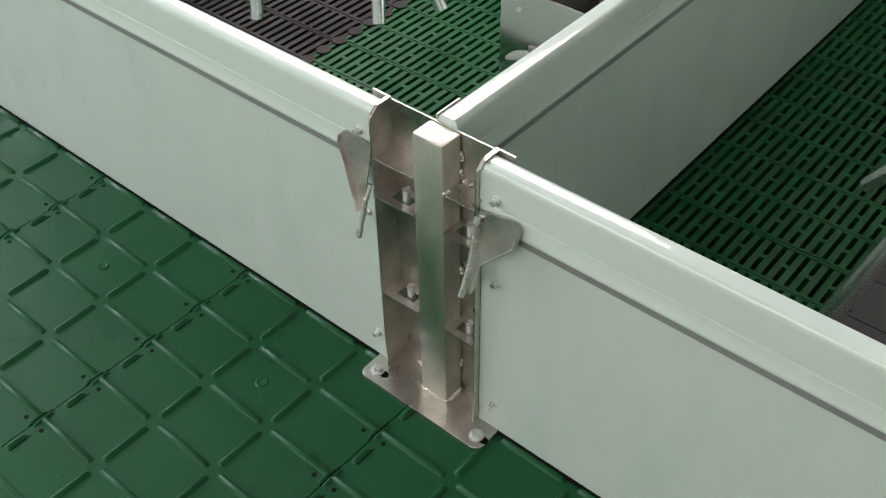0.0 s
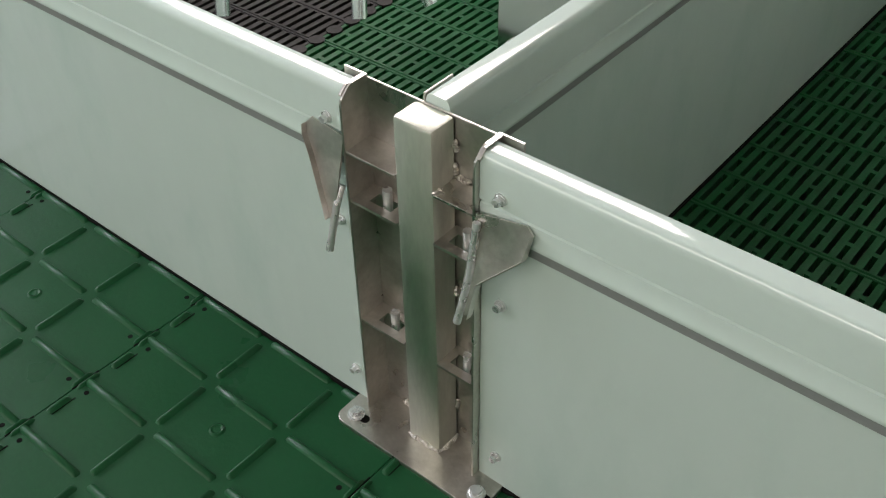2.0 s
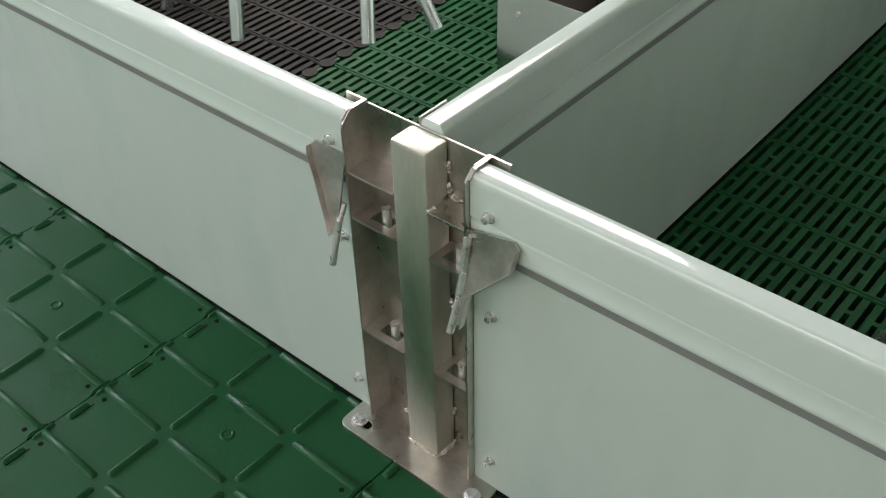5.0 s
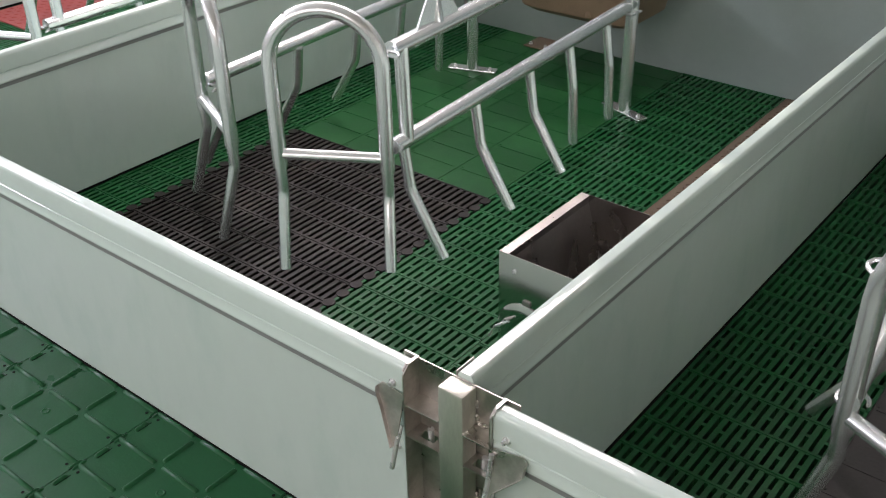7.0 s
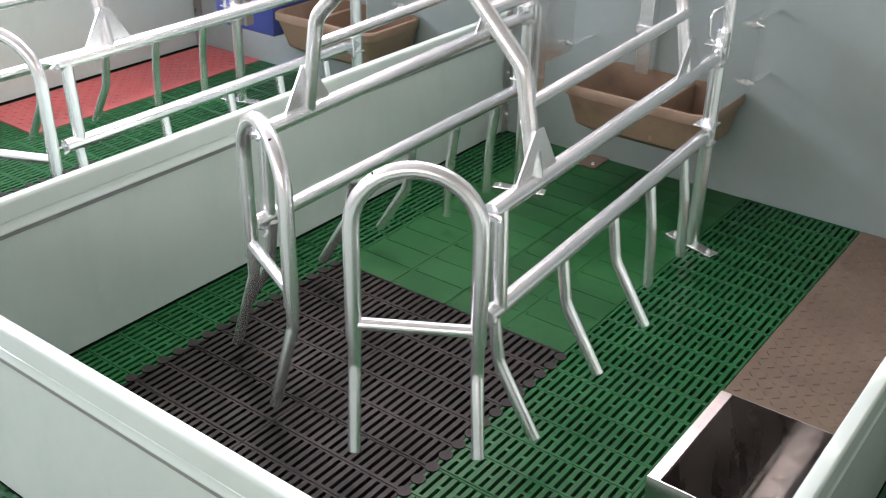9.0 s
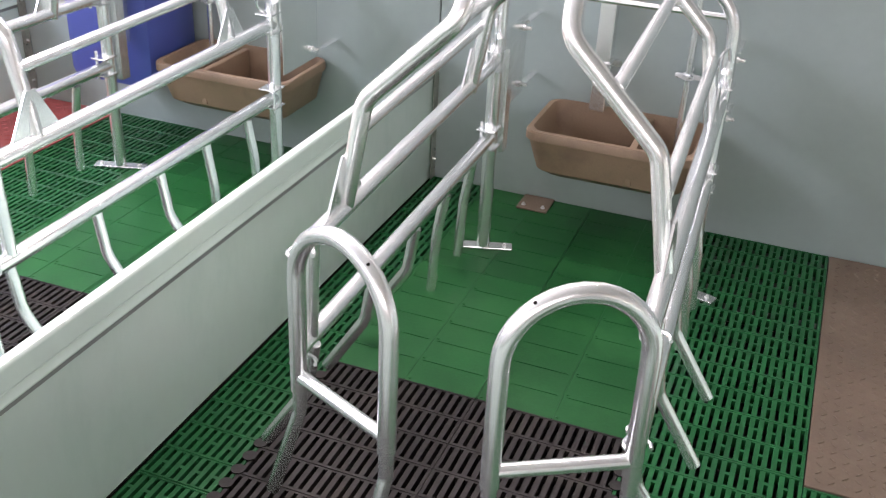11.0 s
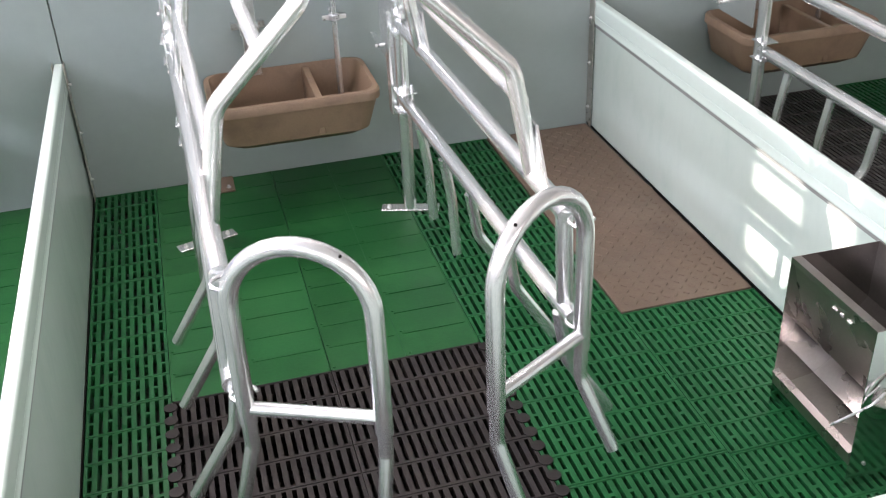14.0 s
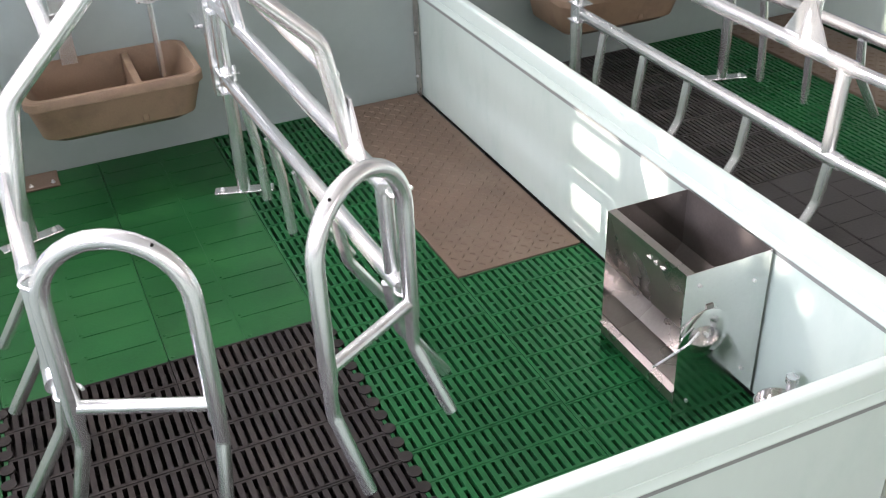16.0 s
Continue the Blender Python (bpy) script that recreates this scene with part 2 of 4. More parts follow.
# rear wall, full height, behind all the pens
bm = bmesh.new()
for i in range(-3, 3):
    x0 = WEST + PITCH * i + 0.002
    box(bm, x0, x0 + PITCH - 0.004, NORTH, NORTH + 0.03, -0.05, 1.38, bevel=0.003)
tagged(part("wall_north", bm, M_WALL), "pale grey-green plastic rear wall behind the pens", "wall", kind="structure")
bm = bmesh.new()
box(bm, RX0, RX1, NORTH + 0.032, NORTH + 0.16, -0.4, 2.26)
box(bm, RX0, RX1, NORTH + 0.032, NORTH + 0.16, 3.2, RZ)
box(bm, RX0, -4.15, NORTH + 0.032, NORTH + 0.16, 2.26, 3.2)
box(bm, -0.80, RX1, NORTH + 0.032, NORTH + 0.16, 2.26, 3.2)
tagged(part("wall_backing", bm, M_PLASTER), "plain wall with a long window above the plastic sheets", "wall", kind="structure")
# unseen west wall; its gaps are cut to place sun patches on partition and rails
wall_with_openings("sun_mask_wall", (RX0, NORTH + 0.16), (RX0, RY0), RZ, [(0.92, 1.12, 1.80, 2.25), (1.18, 1.45, 1.76, 2.3), (1.5, 1.72, 0.95, 2.3), (1.76, 1.93, 0.95, 2.3), (1.97, 2.08, 1.86, 2.3), (2.13, 2.19, 1.80, 1.93), (2.23, 2.27, 1.72, 1.82), (2.335, 2.36, 1.70, 1.79), (2.378, 2.402, 1.80, 1.89), (2.42, 2.445, 1.66, 1.74), (2.455, 5.7, 1.97, 3.1)], -0.2, M_PLASTER, "unseen room wall with gaps cut to shape the sun patches")
wall_with_openings("wall_south", (RX0, RY0), (RX1, RY0), RZ, [(2.3, 7.3, 1.2, 2.3)], -0.2, M_PLASTER, "plain room wall with a long window")
wall_with_openings("wall_east", (RX1, RY0), (RX1, NORTH + 0.16), RZ, [], -0.2, M_PLASTER, "plain closing room wall")
bm = bmesh.new()
box(bm, RX0 - 0.2, RX1 + 0.2, RY0 - 0.2, NORTH + 0.16, RZ, RZ + 0.1)
tagged(part("ceiling", bm, M_CEIL), "pale ceiling sheets over the pens", "ceiling", kind="structure")

# ---- partitions ----
T, TC = 0.0103, 0.0150


def panel_profiles(h):
    """Body and cap of a partition of height h, as (side, height)."""
    body = [(-T, 0.004), (T, 0.004), (T, h - 0.07), (-T, h - 0.07)]
    b = h - 0.082
    cap = [(T + 0.0005, b), (TC - 0.0002, b), (TC + 0.0006, b + 0.002), (TC + 0.0006, b + 0.006), (TC - 0.0006, b + 0.008), (TC - 0.0010, b + 0.026), (TC - 0.0030, b + 0.0275), (TC - 0.0030, b + 0.0290), (TC + 0.0002, b + 0.031), (TC, h - 0.0115)]
    cap += [(TC - 0.0062 + 0.0062 * math.cos(radians(a)), h - 0.0115 + 0.0111 * math.sin(radians(a))) for a in range(10, 91, 10)] + [(0.005, h - 0.0001), (0.002, h)]
    return body, cap + [(-q, z) for q, z in reversed(cap)]


def partition(name, at, length, axis, side, label, h=H):
    BODY, CAP = panel_profiles(h)
    ob = thing(name, at, label, "partition", "pen partitions")
    bm = bmesh.new()
    extrude_profile(bm, BODY, (0, 0, 0), length, axis, side)
    part("body", bm, M_PVC, ob)
    bm = bmesh.new()
    extrude_profile(bm, CAP, (0, 0, 0), length, axis, side)
    part("cap_rail", bm, M_CAP, ob, "glossy rounded plastic cap rail", smooth=True)
    bm = bmesh.new()
    box(bm, *((0.001, length - 0.001, -T - 0.003, T + 0.003) if abs(axis[0]) > 0.5 else (-T - 0.003, T + 0.003, 0.001, length - 0.001)), 0.0, 0.0065)
    part("base_strip", bm, M_DARK, ob, "dark strip along the foot of the partition")
    # added strip whose dark colour paints the cap's shadow on the body
    bm = bmesh.new()
    z0 = h - 0.082
    box(bm, *((0.0005, length - 0.0005, -T - 0.0022, T + 0.0022) if abs(axis[0]) > 0.5 else (-T - 0.0022, T + 0.0022, 0.0005, length - 0.0005)), z0 - 0.0120, z0 - 0.0003)
    part("cap_shade_strip", bm, M_CAPSHADE, ob, "grey-green strip painting the shade under the cap")
    return ob


FY = -0.0035                             # the front partitions stand a little before the post's axis
partition("front_partition", (-0.0935 - 1.70, FY, 0), 1.70, (1, 0, 0), (0, 1, 0), "pale green-white plastic partition beside the aisle", 0.475)
partition("front_partition", (0.0778, FY, 0), 1.70, (1, 0, 0), (0, 1, 0), "pale green-white plastic partition beside the aisle", 0.475)
partition("front_partition", (WEST - 0.03 - 1.74, 0, 0), 1.74, (1, 0, 0), (0, 1, 0), "pale plastic partition of the neighbouring pen")
for x in (WEST - PITCH, WEST, EAST, EAST + PITCH):
    y0 = {WEST: 0.02, EAST: 0.0165}.get(x, 0.0)
    px = x - 0.013 if x == WEST else x
    ob = partition("side_partition", (px, y0, 0), NORTH - y0 - 0.003, (0, 1, 0), (1, 0, 0), "pale plastic partition between two pens", 0.486)
    # rear fixing channel against the wall
    bm = bmesh.new()
    for s in (-1, 1):
        box(bm, s * 0.0175 - 0.0015, s * 0.0175 + 0.0015, NORTH - y0 - 0.045, NORTH - y0 - 0.004, 0.005, H + 0.012)
    part("end_channel", bm, M_STEEL, ob, "thin stainless end channel")
    bm = bmesh.new()
    for s in (-1, 1):
        for z in (0.08, 0.25, 0.42):
            hexbolt(bm, (s * 0.019, NORTH - y0 - 0.022, z), (s, 0, 0), 0.005)
    part("bolt", bm, M_BOLT, ob)

# ---- connecting post ----
post = thing("connecting_post", (0, 0, 0), "stainless steel connecting post bolted on its base plate", "post")
bm = bmesh.new()
rc, outline = 0.014, []
for cx, cy, a0 in ((0.114 - rc, 0.03 - rc, 0), (-0.117 + rc, 0.03 - rc, 90), (-0.117 + rc, -0.062 + rc, 180), (0.114 - rc, -0.062 + rc, 270)):
    for k in range(5):
        q = radians(a0 + k * 22.5)
        outline.append((cx + rc * math.cos(q), cy + rc * math.sin(q)))
rings = [[bm.verts.new((x * f, y * f, z)) for x, y in outline] for z, f in ((0.0, 1.0), (0.0062, 1.0), (0.0070, 0.992))]
for lo, hi in zip(rings, rings[1:]):
    for k in range(len(outline)):
        bm.faces.new((lo[k], lo[(k + 1) % len(outline)], hi[(k + 1) % len(outline)], hi[k]))
bm.faces.new(rings[0][::-1])
bm.faces.new(rings[-1])
part("base_plate", bm, M_STEEL, post, "flat stainless base plate")
PX, PY0, PY1 = 0.0245, -0.023, 0.013
bm = bmesh.new()
box(bm, -PX, PX, PY0, PY1, 0.006, 0.476, bevel=0.0045)
part("square_tube", bm, M_POST, post, "brushed stainless square tube", smooth=True)
bm = bmesh.new()
box(bm, -0.090, 0.075, 0.0132, 0.0160, 0.006, 0.4755, bevel=0.0008)
part("back_plate", bm, M_STEEL, post)
for s in (-1, 1):
    xw = 0.076 if s > 0 else 0.091
    # web round the panel end, its top cut to an arch, and a lip behind the panel
    bm = bmesh.new()
    web = [(-0.0250, 0.006), (-0.0250, 0.460), (-0.0235, 0.466), (-0.0130, 0.4765), (-0.0080, 0.4785), (0.0150, 0.4785), (0.0150, 0.006)]
    extrude_profile(bm, web, (s * xw - 0.0013, 0, 0), 0.0026, (1, 0, 0), (0, 1, 0))
    x0, x1 = sorted((s * (xw + 0.0014), s * (xw + 0.028)))
    box(bm, x0, x1, 0.0124, 0.0150, 0.006, 0.4785)
    strap = [(-0.0215, 0.4695), (-0.0125, 0.4782), (0.0122, 0.4782), (0.0122, 0.4762), (-0.0115, 0.4762), (-0.0205, 0.4675)]
    extrude_profile(bm, strap, (s * xw + (0.0014 if s > 0 else -0.0044), 0, 0), 0.003, (1, 0, 0), (0, 1, 0))
    part("side_channel", bm, M_STEEL, post, "folded stainless channel round the panel end")
    # lip that holds the end of the side partition
    bm = bmesh.new()
    x0, x1 = sorted((s * 0.0158, s * 0.0182))
    box(bm, x0, x1, 0.0162, 0.060, 0.006, 0.484 if s < 0 else 0.40, bevel=0.0008)
    part("side_lip", bm, M_STEEL, post, "stainless lip round the side partition")
    for z, slot in ((0.404, False), (0.342, True), (0.165, True)):
        bm = bmesh.new()
        x0, x1 = sorted((s * (xw - 0.001), s * PX))
        if slot:
            xm, hw = (x0 + x1) / 2, 0.015
            box(bm, x0, xm - hw, -0.024, 0.0130, z - 0.0016, z + 0.0016)
            box(bm, xm + hw, x1, -0.024, 0.0130, z - 0.0016, z + 0.0016)
            box(bm, xm - hw, xm + hw, -0.024, -0.0130, z - 0.0016, z + 0.0016)
            box(bm, xm - hw, xm + hw, 0.0025, 0.0130, z - 0.0016, z + 0.0016)
        else:
            box(bm, x0, x1, -0.024, 0.0130, z - 0.0016, z + 0.0016, bevel=0.0006)
        part("lug", bm, M_STEEL, post, "welded steel lug")
        if slot:
            bm = bmesh.new()
            xm = (x0 + x1) / 2 - s * 0.004 + (0.008 if s > 0 else 0.0)
            rod(bm, (xm, -0.005, z - 0.014), (xm, -0.005, z + 0.021), 0.0054, seg=14)
            part("locking_pin", bm, M_BOLT, post, "bright round locking pin", smooth=True)
    # latch wing: a plate that stands off the panel and is folded back on its outer edge
    bm = bmesh.new()
    zt, zb = (0.424, 0.340) if s < 0 else (0.418, 0.338)
    pts = [(0.002, zt - 0.002), (0.056, zt + 0.002), (0.064, zt - 0.006), (0.062, zt - 0.016), (0.046, zt - 0.036), (0.018, zb + 0.004), (0.010, zb - 0.010), (0.002, zb - 0.012)]
    if s > 0:
        pts = [(0.002, 0.410), (0.058, 0.420), (0.066, 0.413), (0.064, 0.390), (0.056, 0.381), (0.021, 0.345), (0.018, 0.306), (0.002, 0.300)]
    n = len(pts)
    rim = 0.007
    flat = [(x * (0.86 if s < 0 else 1.0), -0.0225 - (zt - z) * 0.26 + x * 0.02, z) for x, z in pts]
    top = [bm.verts.new((s * (xw + x), y, z)) for x, y, z in flat]
    bot = [bm.verts.new((s * (xw + x), y + 0.0022, z - 0.0005)) for x, y, z in flat]
    bm.faces.new(top)
    bm.faces.new(bot[::-1])
    for i in range(n):
        j = (i + 1) % n
        bm.faces.new((top[i], bot[i], bot[j], top[j]))
    # folded rim along the lower edge
    for i in range(2, 6):
        a, b = Vector((s * (xw + flat[i][0]), flat[i][1], flat[i][2])), Vector((s * (xw + flat[i + 1][0]), flat[i + 1][1], flat[i + 1][2]))
        o = Vector((0, -rim, 0.001))
        q = [bm.verts.new(p) for p in (a, b, b + o, a + o)]
        w = [bm.verts.new(p.co + Vector((0, 0, -0.0016))) for p in q]
        bm.faces.new(q)
        bm.faces.new(w[::-1])
        for k in range(4):
            bm.faces.new((q[k], w[k], w[(k + 1) % 4], q[(k + 1) % 4]))
    part("wing", bm, M_STEEL, post, "bent stainless latch wing")
    bm = bmesh.new()
    sweep(bm, fillet([(s * (xw + (0.003 if s < 0 else 0.008)), -0.030, 0.365 if s < 0 else 0.405), (s * (xw + (0.003 if s < 0 else 0.008)), -0.040, 0.345), (s * (xw + 0.004), -0.056, 0.292)], 0.012), 0.0042, seg=10)
    part("lever", bm, M_BOLT, post, "round steel lever", smooth=True)
    for z in (0.434, 0.297, 0.055):
        bm = bmesh.new()
        hexbolt(bm, (s * (xw + 0.0265), FY - (TC if z > 0.39 else T), z), (0, -1, 0), 0.0052)
        part("panel_bolt", bm, M_BOLT, post, "hexagonal zinc bolt")
    bm = bmesh.new()
    hexbolt(bm, (s * 0.096, -0.042, 0.007), (0, 0, 1), 0.0085)
    part("base_bolt", bm, M_BOLT, post, "hexagonal base bolt with washer")
    bm = bmesh.new()
    rod(bm, (s * 0.096 + 0.014, -0.0415, 0.0066), (s * 0.096 + 0.014, -0.0415, 0.0074), 0.006, seg=12)
    box(bm, s * 0.096, s * 0.096 + 0.014, -0.0475, -0.0355, 0.0066, 0.0074)
    part("slot_hole", bm, M_DARK, post, "dark slotted hole end")
rnd = random.Random(4)


def weld(a, b, n, r=0.0036):
    """One lumpy bead from a to b."""
    bm = bmesh.new()
    a, b = Vector(a), Vector(b)
    steps, seg = n * 4, 8
    u = (b - a).normalized()
    side = u.orthogonal().normalized()
    up = u.cross(side)
    phase, rings = rnd.uniform(0, 6), []
    for k in range(steps + 1):
        f = k / steps
        end = min(1.0, 0.25 + 4 * min(f, 1 - f))
        rr = r * end * (0.85 + 0.3 * abs(math.sin(phase + k * 0.8)) + rnd.uniform(-0.12, 0.12))
        p = a.lerp(b, f) + (side * math.sin(phase + k * 0.37) + up * math.cos(phase + k * 0.29)) * 0.0007
        rings.append([bm.verts.new(p + (side * math.cos(q * math.tau / seg) + up * math.sin(q * math.tau / seg)) * rr) for q in range(seg)])
    for c, d in zip(rings, rings[1:]):
        for q in range(seg):
            bm.faces.new((c[q], c[(q + 1) % seg], d[(q + 1) % seg], d[q]))
    bm.faces.new(rings[0])
    bm.faces.new(rings[-1][::-1])
    bmesh.ops.recalc_face_normals(bm, faces=bm.faces)
    part("weld", bm, M_WELD, post, "lumpy weld bead", smooth=True)


weld((-PX, PY0, 0.008), (PX, PY0, 0.008), 15)
weld((PX, PY0, 0.008), (PX, PY1, 0.008), 13)
weld((-PX, PY0, 0.008), (-PX, PY1, 0.008), 11)
for z in (0.435, 0.408, 0.245, 0.06):
    weld((PX + 0.001, PY1 - 0.002, z), (PX + 0.001, PY1 - 0.002, z + 0.016), 5, 0.003)
weld((PX + 0.001, PY1 - 0.002, 0.407), (0.045, PY1 - 0.002, 0.407), 6, 0.003)
weld((PX, PY0, 0.404), (PX, PY0 + 0.012, 0.404), 3, 0.003)
weld((-0.066, 0.0115, 0.009), (-0.038, 0.0115, 0.009), 6, 0.0038)


# ---- farrowing crates ----
RT = 0.0205   # rail radius
RL = 0.0150   # leg radius


def crate(name, mx, label, slide=0.0):
    """mx maps the plan x of the crate to the place where it stands."""
    ob = thing(name, (0, 0, 0), label, "crate", "farrowing crates")

    def tube(nm, pts, r, rad=0.06, lab="", parent=ob):
        bm = bmesh.new()
        sweep(bm, fillet([(mx(x), y, z) for x, y, z in pts], rad) if len(pts) > 2 else [(mx(x), y, z) for x, y, z in pts], r)
        return part(nm, bm, M_GALV, parent, lab, smooth=True)

    for s in (-1, 1):
        # s = 1: the side near the heating plate
        xf = -0.772 if s > 0 else -1.452
        xr = -0.818 if s > 0 else -1.478
        out = s
        up, lo = 0.610, 0.372

        def xa(y):
            return xf + (xr - xf) * (y - 0.72) / 1.23
        tube("upper_rail", [(xf, 0.735, up), (xr, 1.965, up + 0.02)], RT)
        tube("lower_rail", [(xf + 0.012 * s, 0.715, lo), (xr, 1.965, lo + 0.015)], RT)
        if slide:
            tube("sliding_bar", [(xf, 0.74, up), (xf + 0.01, 0.67 - slide, up)], RT * 0.8)
            tube("sliding_bar", [(xf + 0.012 * s, 0.72, lo), (xf + 0.01, 0.67 - slide, lo)], RT * 0.8)
        tube("front_upright", [(xf + 0.004 * s, 0.765, up), (xf + 0.012 * s, 0.765, lo)], RT * 0.9)
        for i, y in enumerate((0.765, 1.075, 1.345, 1.57, 1.80)):
            x = xa(y)
            spl = 0.125 if i < 3 else 0.03
            tip = 0.07 if i < 3 else 0.05
            tube("finger_leg", [(x, y, lo - 0.01), (x + 0.02 * out, y, 0.235), (x + spl * out, y, tip)], RL, 0.08, "bent galvanised finger leg")
        # risers that lean in over the crate, joined by long bars
        for y in (0.915, 1.735):
            x = xa(y)
            tube("riser", [(x, y, up), (x - 0.045 * out, y, 0.860), (x - 0.232 * out, y + 0.005, 1.045), (x - 0.240 * out, y + 0.035, 1.105), (x - 0.235 * out, y + 0.13, 1.13)], RT * 0.92, 0.07, "bent galvanised riser")
            bm = bmesh.new()
            gx = mx(x + 0.002)
            vs = [bm.verts.new((gx + q, y + a, up + b)) for q in (-0.0025, 0.0025) for a, b in ((-0.085, 0.012), (0.085, 0.012), (0.016, 0.125), (-0.016, 0.125))]
            bm.faces.new(vs[:4])
            bm.faces.new(vs[4:][::-1])
            for i in range(4):
                j = (i + 1) % 4
                bm.faces.new((vs[i], vs[j], vs[4 + j], vs[4 + i]))
            part("gusset", bm, M_GALV, ob, "galvanised gusset plate")
        xa0, xa1 = xa(0.915), xa(1.735)
        tube("side_bar", [(xa0 - 0.024 * out, 0.915, 0.785), (xa1 - 0.024 * out, 1.735, 0.80)], 0.0145)
        tube("side_bar", [(xa0 - 0.14 * out, 0.92, 0.962), (xa1 - 0.14 * out, 1.74, 0.962)], 0.0145)
        tube("top_rail", [(xa0 - 0.235 * out, 1.03, 1.13), (xa1 - 0.235 * out, 1.865, 1.13)], RT * 0.92)
        # rear post, foot and slotted plate
        px, py = xr, 1.972
        tube("rear_post", [(px, py, 0.008), (px, py, 0.70)], 0.0215)
        tube("arch", [(px, py + 0.03, 0.62), (px, py + 0.03, 0.85), (px - 0.17 * out, py + 0.03, 1.01), (px - 0.329 * out, py + 0.03, 1.02)], 0.019, 0.14)
        bm = bmesh.new()
        ang = radians(-18 * out * (1 if mx(1) > mx(0) else -1))
        m = Matrix.Translation((mx(px), py, 0)) @ Matrix.Rotation(ang, 4, "Z")
        box(bm, -0.095, 0.095, -0.022, 0.022, 0.001, 0.009, bevel=0.002, m=m)
        foot = part("foot_plate", bm, M_GALV, ob, "flat galvanised foot plate")
        for q in (-0.07, 0.07):
            bm = bmesh.new()
            hexbolt(bm, m @ Vector((q, 0, 0.009)), (0, 0, 1), 0.006)
            part("bolt", bm, M_BOLT, foot)
        bm = bmesh.new()
        ix = mx(px - 0.032 * out)
        box(bm, ix - 0.002, ix + 0.002, py + 0.022, py + 0.066, 0.33, 0.66, bevel=0.001)
        box(bm, min(ix, mx(px)), max(ix, mx(px)), py + 0.024, py + 0.028, 0.33, 0.66)
        part("slotted_plate", bm, M_GALV, ob, "slotted galvanised angle plate")
        for z in (0.392, 0.64):
            bm = bmesh.new()
            for dz in (-0.03, 0.03):
                box(bm, mx(px) - 0.03, mx(px) + 0.03, py - 0.055, py + 0.012, z + dz - 0.0025, z + dz + 0.0025, bevel=0.001)
            rod(bm, (mx(px + 0.018 * out), py - 0.04, z - 0.045), (mx(px + 0.018 * out), py - 0.04, z + 0.055), 0.005)
            part("hinge_lug", bm, M_GALV, ob, "hinge lugs with a pin")
        bm = bmesh.new()
        sweep(bm, fillet([(mx(px), py - 0.03, 0.665), (mx(px - 0.015 * out), py - 0.065, 0.70), (mx(px - 0.015 * out), py - 0.07, 0.765), (mx(px), py - 0.02, 0.775), (mx(px + 0.005 * out), py + 0.01, 0.73)], 0.02), 0.0045, seg=8)
        part("latch_ring", bm, M_GALV, ob, "bent wire latch", smooth=True)
        # bracket that ties the post to the wall
        bm = bmesh.new()
        box(bm, mx(px) - 0.002, mx(px) + 0.002, py + 0.06, py + 0.30, 0.44, 0.70, bevel=0.001)
        plate = part("wall_bracket", bm, M_GALV, ob, "rectangular galvanised wall bracket")
        for z in (0.48, 0.665):
            bm = bmesh.new()
            rod(bm, (mx(px) - 0.03, py + 0.25, z), (mx(px) + 0.03, py + 0.25, z), 0.0055)
            rod(bm, (mx(px) + 0.003, py + 0.25, z), (mx(px) + 0.012, py + 0.25, z), 0.010, seg=6)
            part("bolt", bm, M_BOLT, plate)
        for z in (0.46, 0.67):
            bm = bmesh.new()
            box(bm, mx(px) - 0.010, mx(px) + 0.010, py + 0.298, NORTH - 0.002, z, z + 0.004)
            part("strut", bm, M_GALV, plate)
        # swinging hoop gate
        if s > 0:
            a, b, zc, feet = (-0.985, 0.546), (-0.755, 0.683), 0.354, ((-0.942, 0.488, 0.066), (-0.700, 0.618, 0.083))
        else:
            a, b, zc, feet = (-1.200, 0.574), (-1.446, 0.685), 0.335, ((-1.229, 0.526, 0.035), (-1.505, 0.660, 0.03))
        a, b, feet = (a[0], a[1] - slide), (b[0], b[1] - slide), [(x, y - slide, z) for x, y, z in feet]
        av, bv = Vector((*a, 0)), Vector((*b, 0))
        cen, half = (av + bv) / 2, (bv - av) / 2
        topz = 0.720 if s > 0 else 0.704
        r = half.length
        arc = [cen + half * -math.cos(math.pi * k / 16) + Vector((0, 0, topz - r + r * math.sin(math.pi * k / 16))) for k in range(17)]
        pts = [(av.x, av.y, zc - 0.035)] + [tuple(p) for p in arc] + [(bv.x, bv.y, zc - 0.035)]
        bm = bmesh.new()
        sweep(bm, [(mx(x), y, z) for x, y, z in pts], RT * 0.9)
        hoop = part("hoop", bm, M_GALV, ob, "rounded galvanised gate hoop", smooth=True)
        tube("cross_bar", [(a[0], a[1], zc), (b[0], b[1], zc)], RT * 0.72, parent=hoop)
        for (x, y), ft in zip((a, b), feet):
            tube("hoop_leg", [(x, y, zc - 0.02), (x, y, 0.245), ft], RL, 0.07, parent=hoop)
        bm = bmesh.new()
        p = arc[5]
        nrm = (p - (cen + Vector((0, 0, topz - r)))).normalized() + Vector((0, -0.6, 0))
        q = p + nrm.normalized() * (RT * 0.9 - 0.003)
        rod(bm, (mx(q.x), q.y, q.z), tuple(Vector((mx(q.x), q.y, q.z)) + Vector((0, -0.6, 0.8)).normalized() * 0.0036), 0.0034, seg=10)
        part("drain_hole", bm, M_DARK, hoop, "small dark drain hole")
        for z in (zc + 0.02, up):
            bm = bmesh.new()
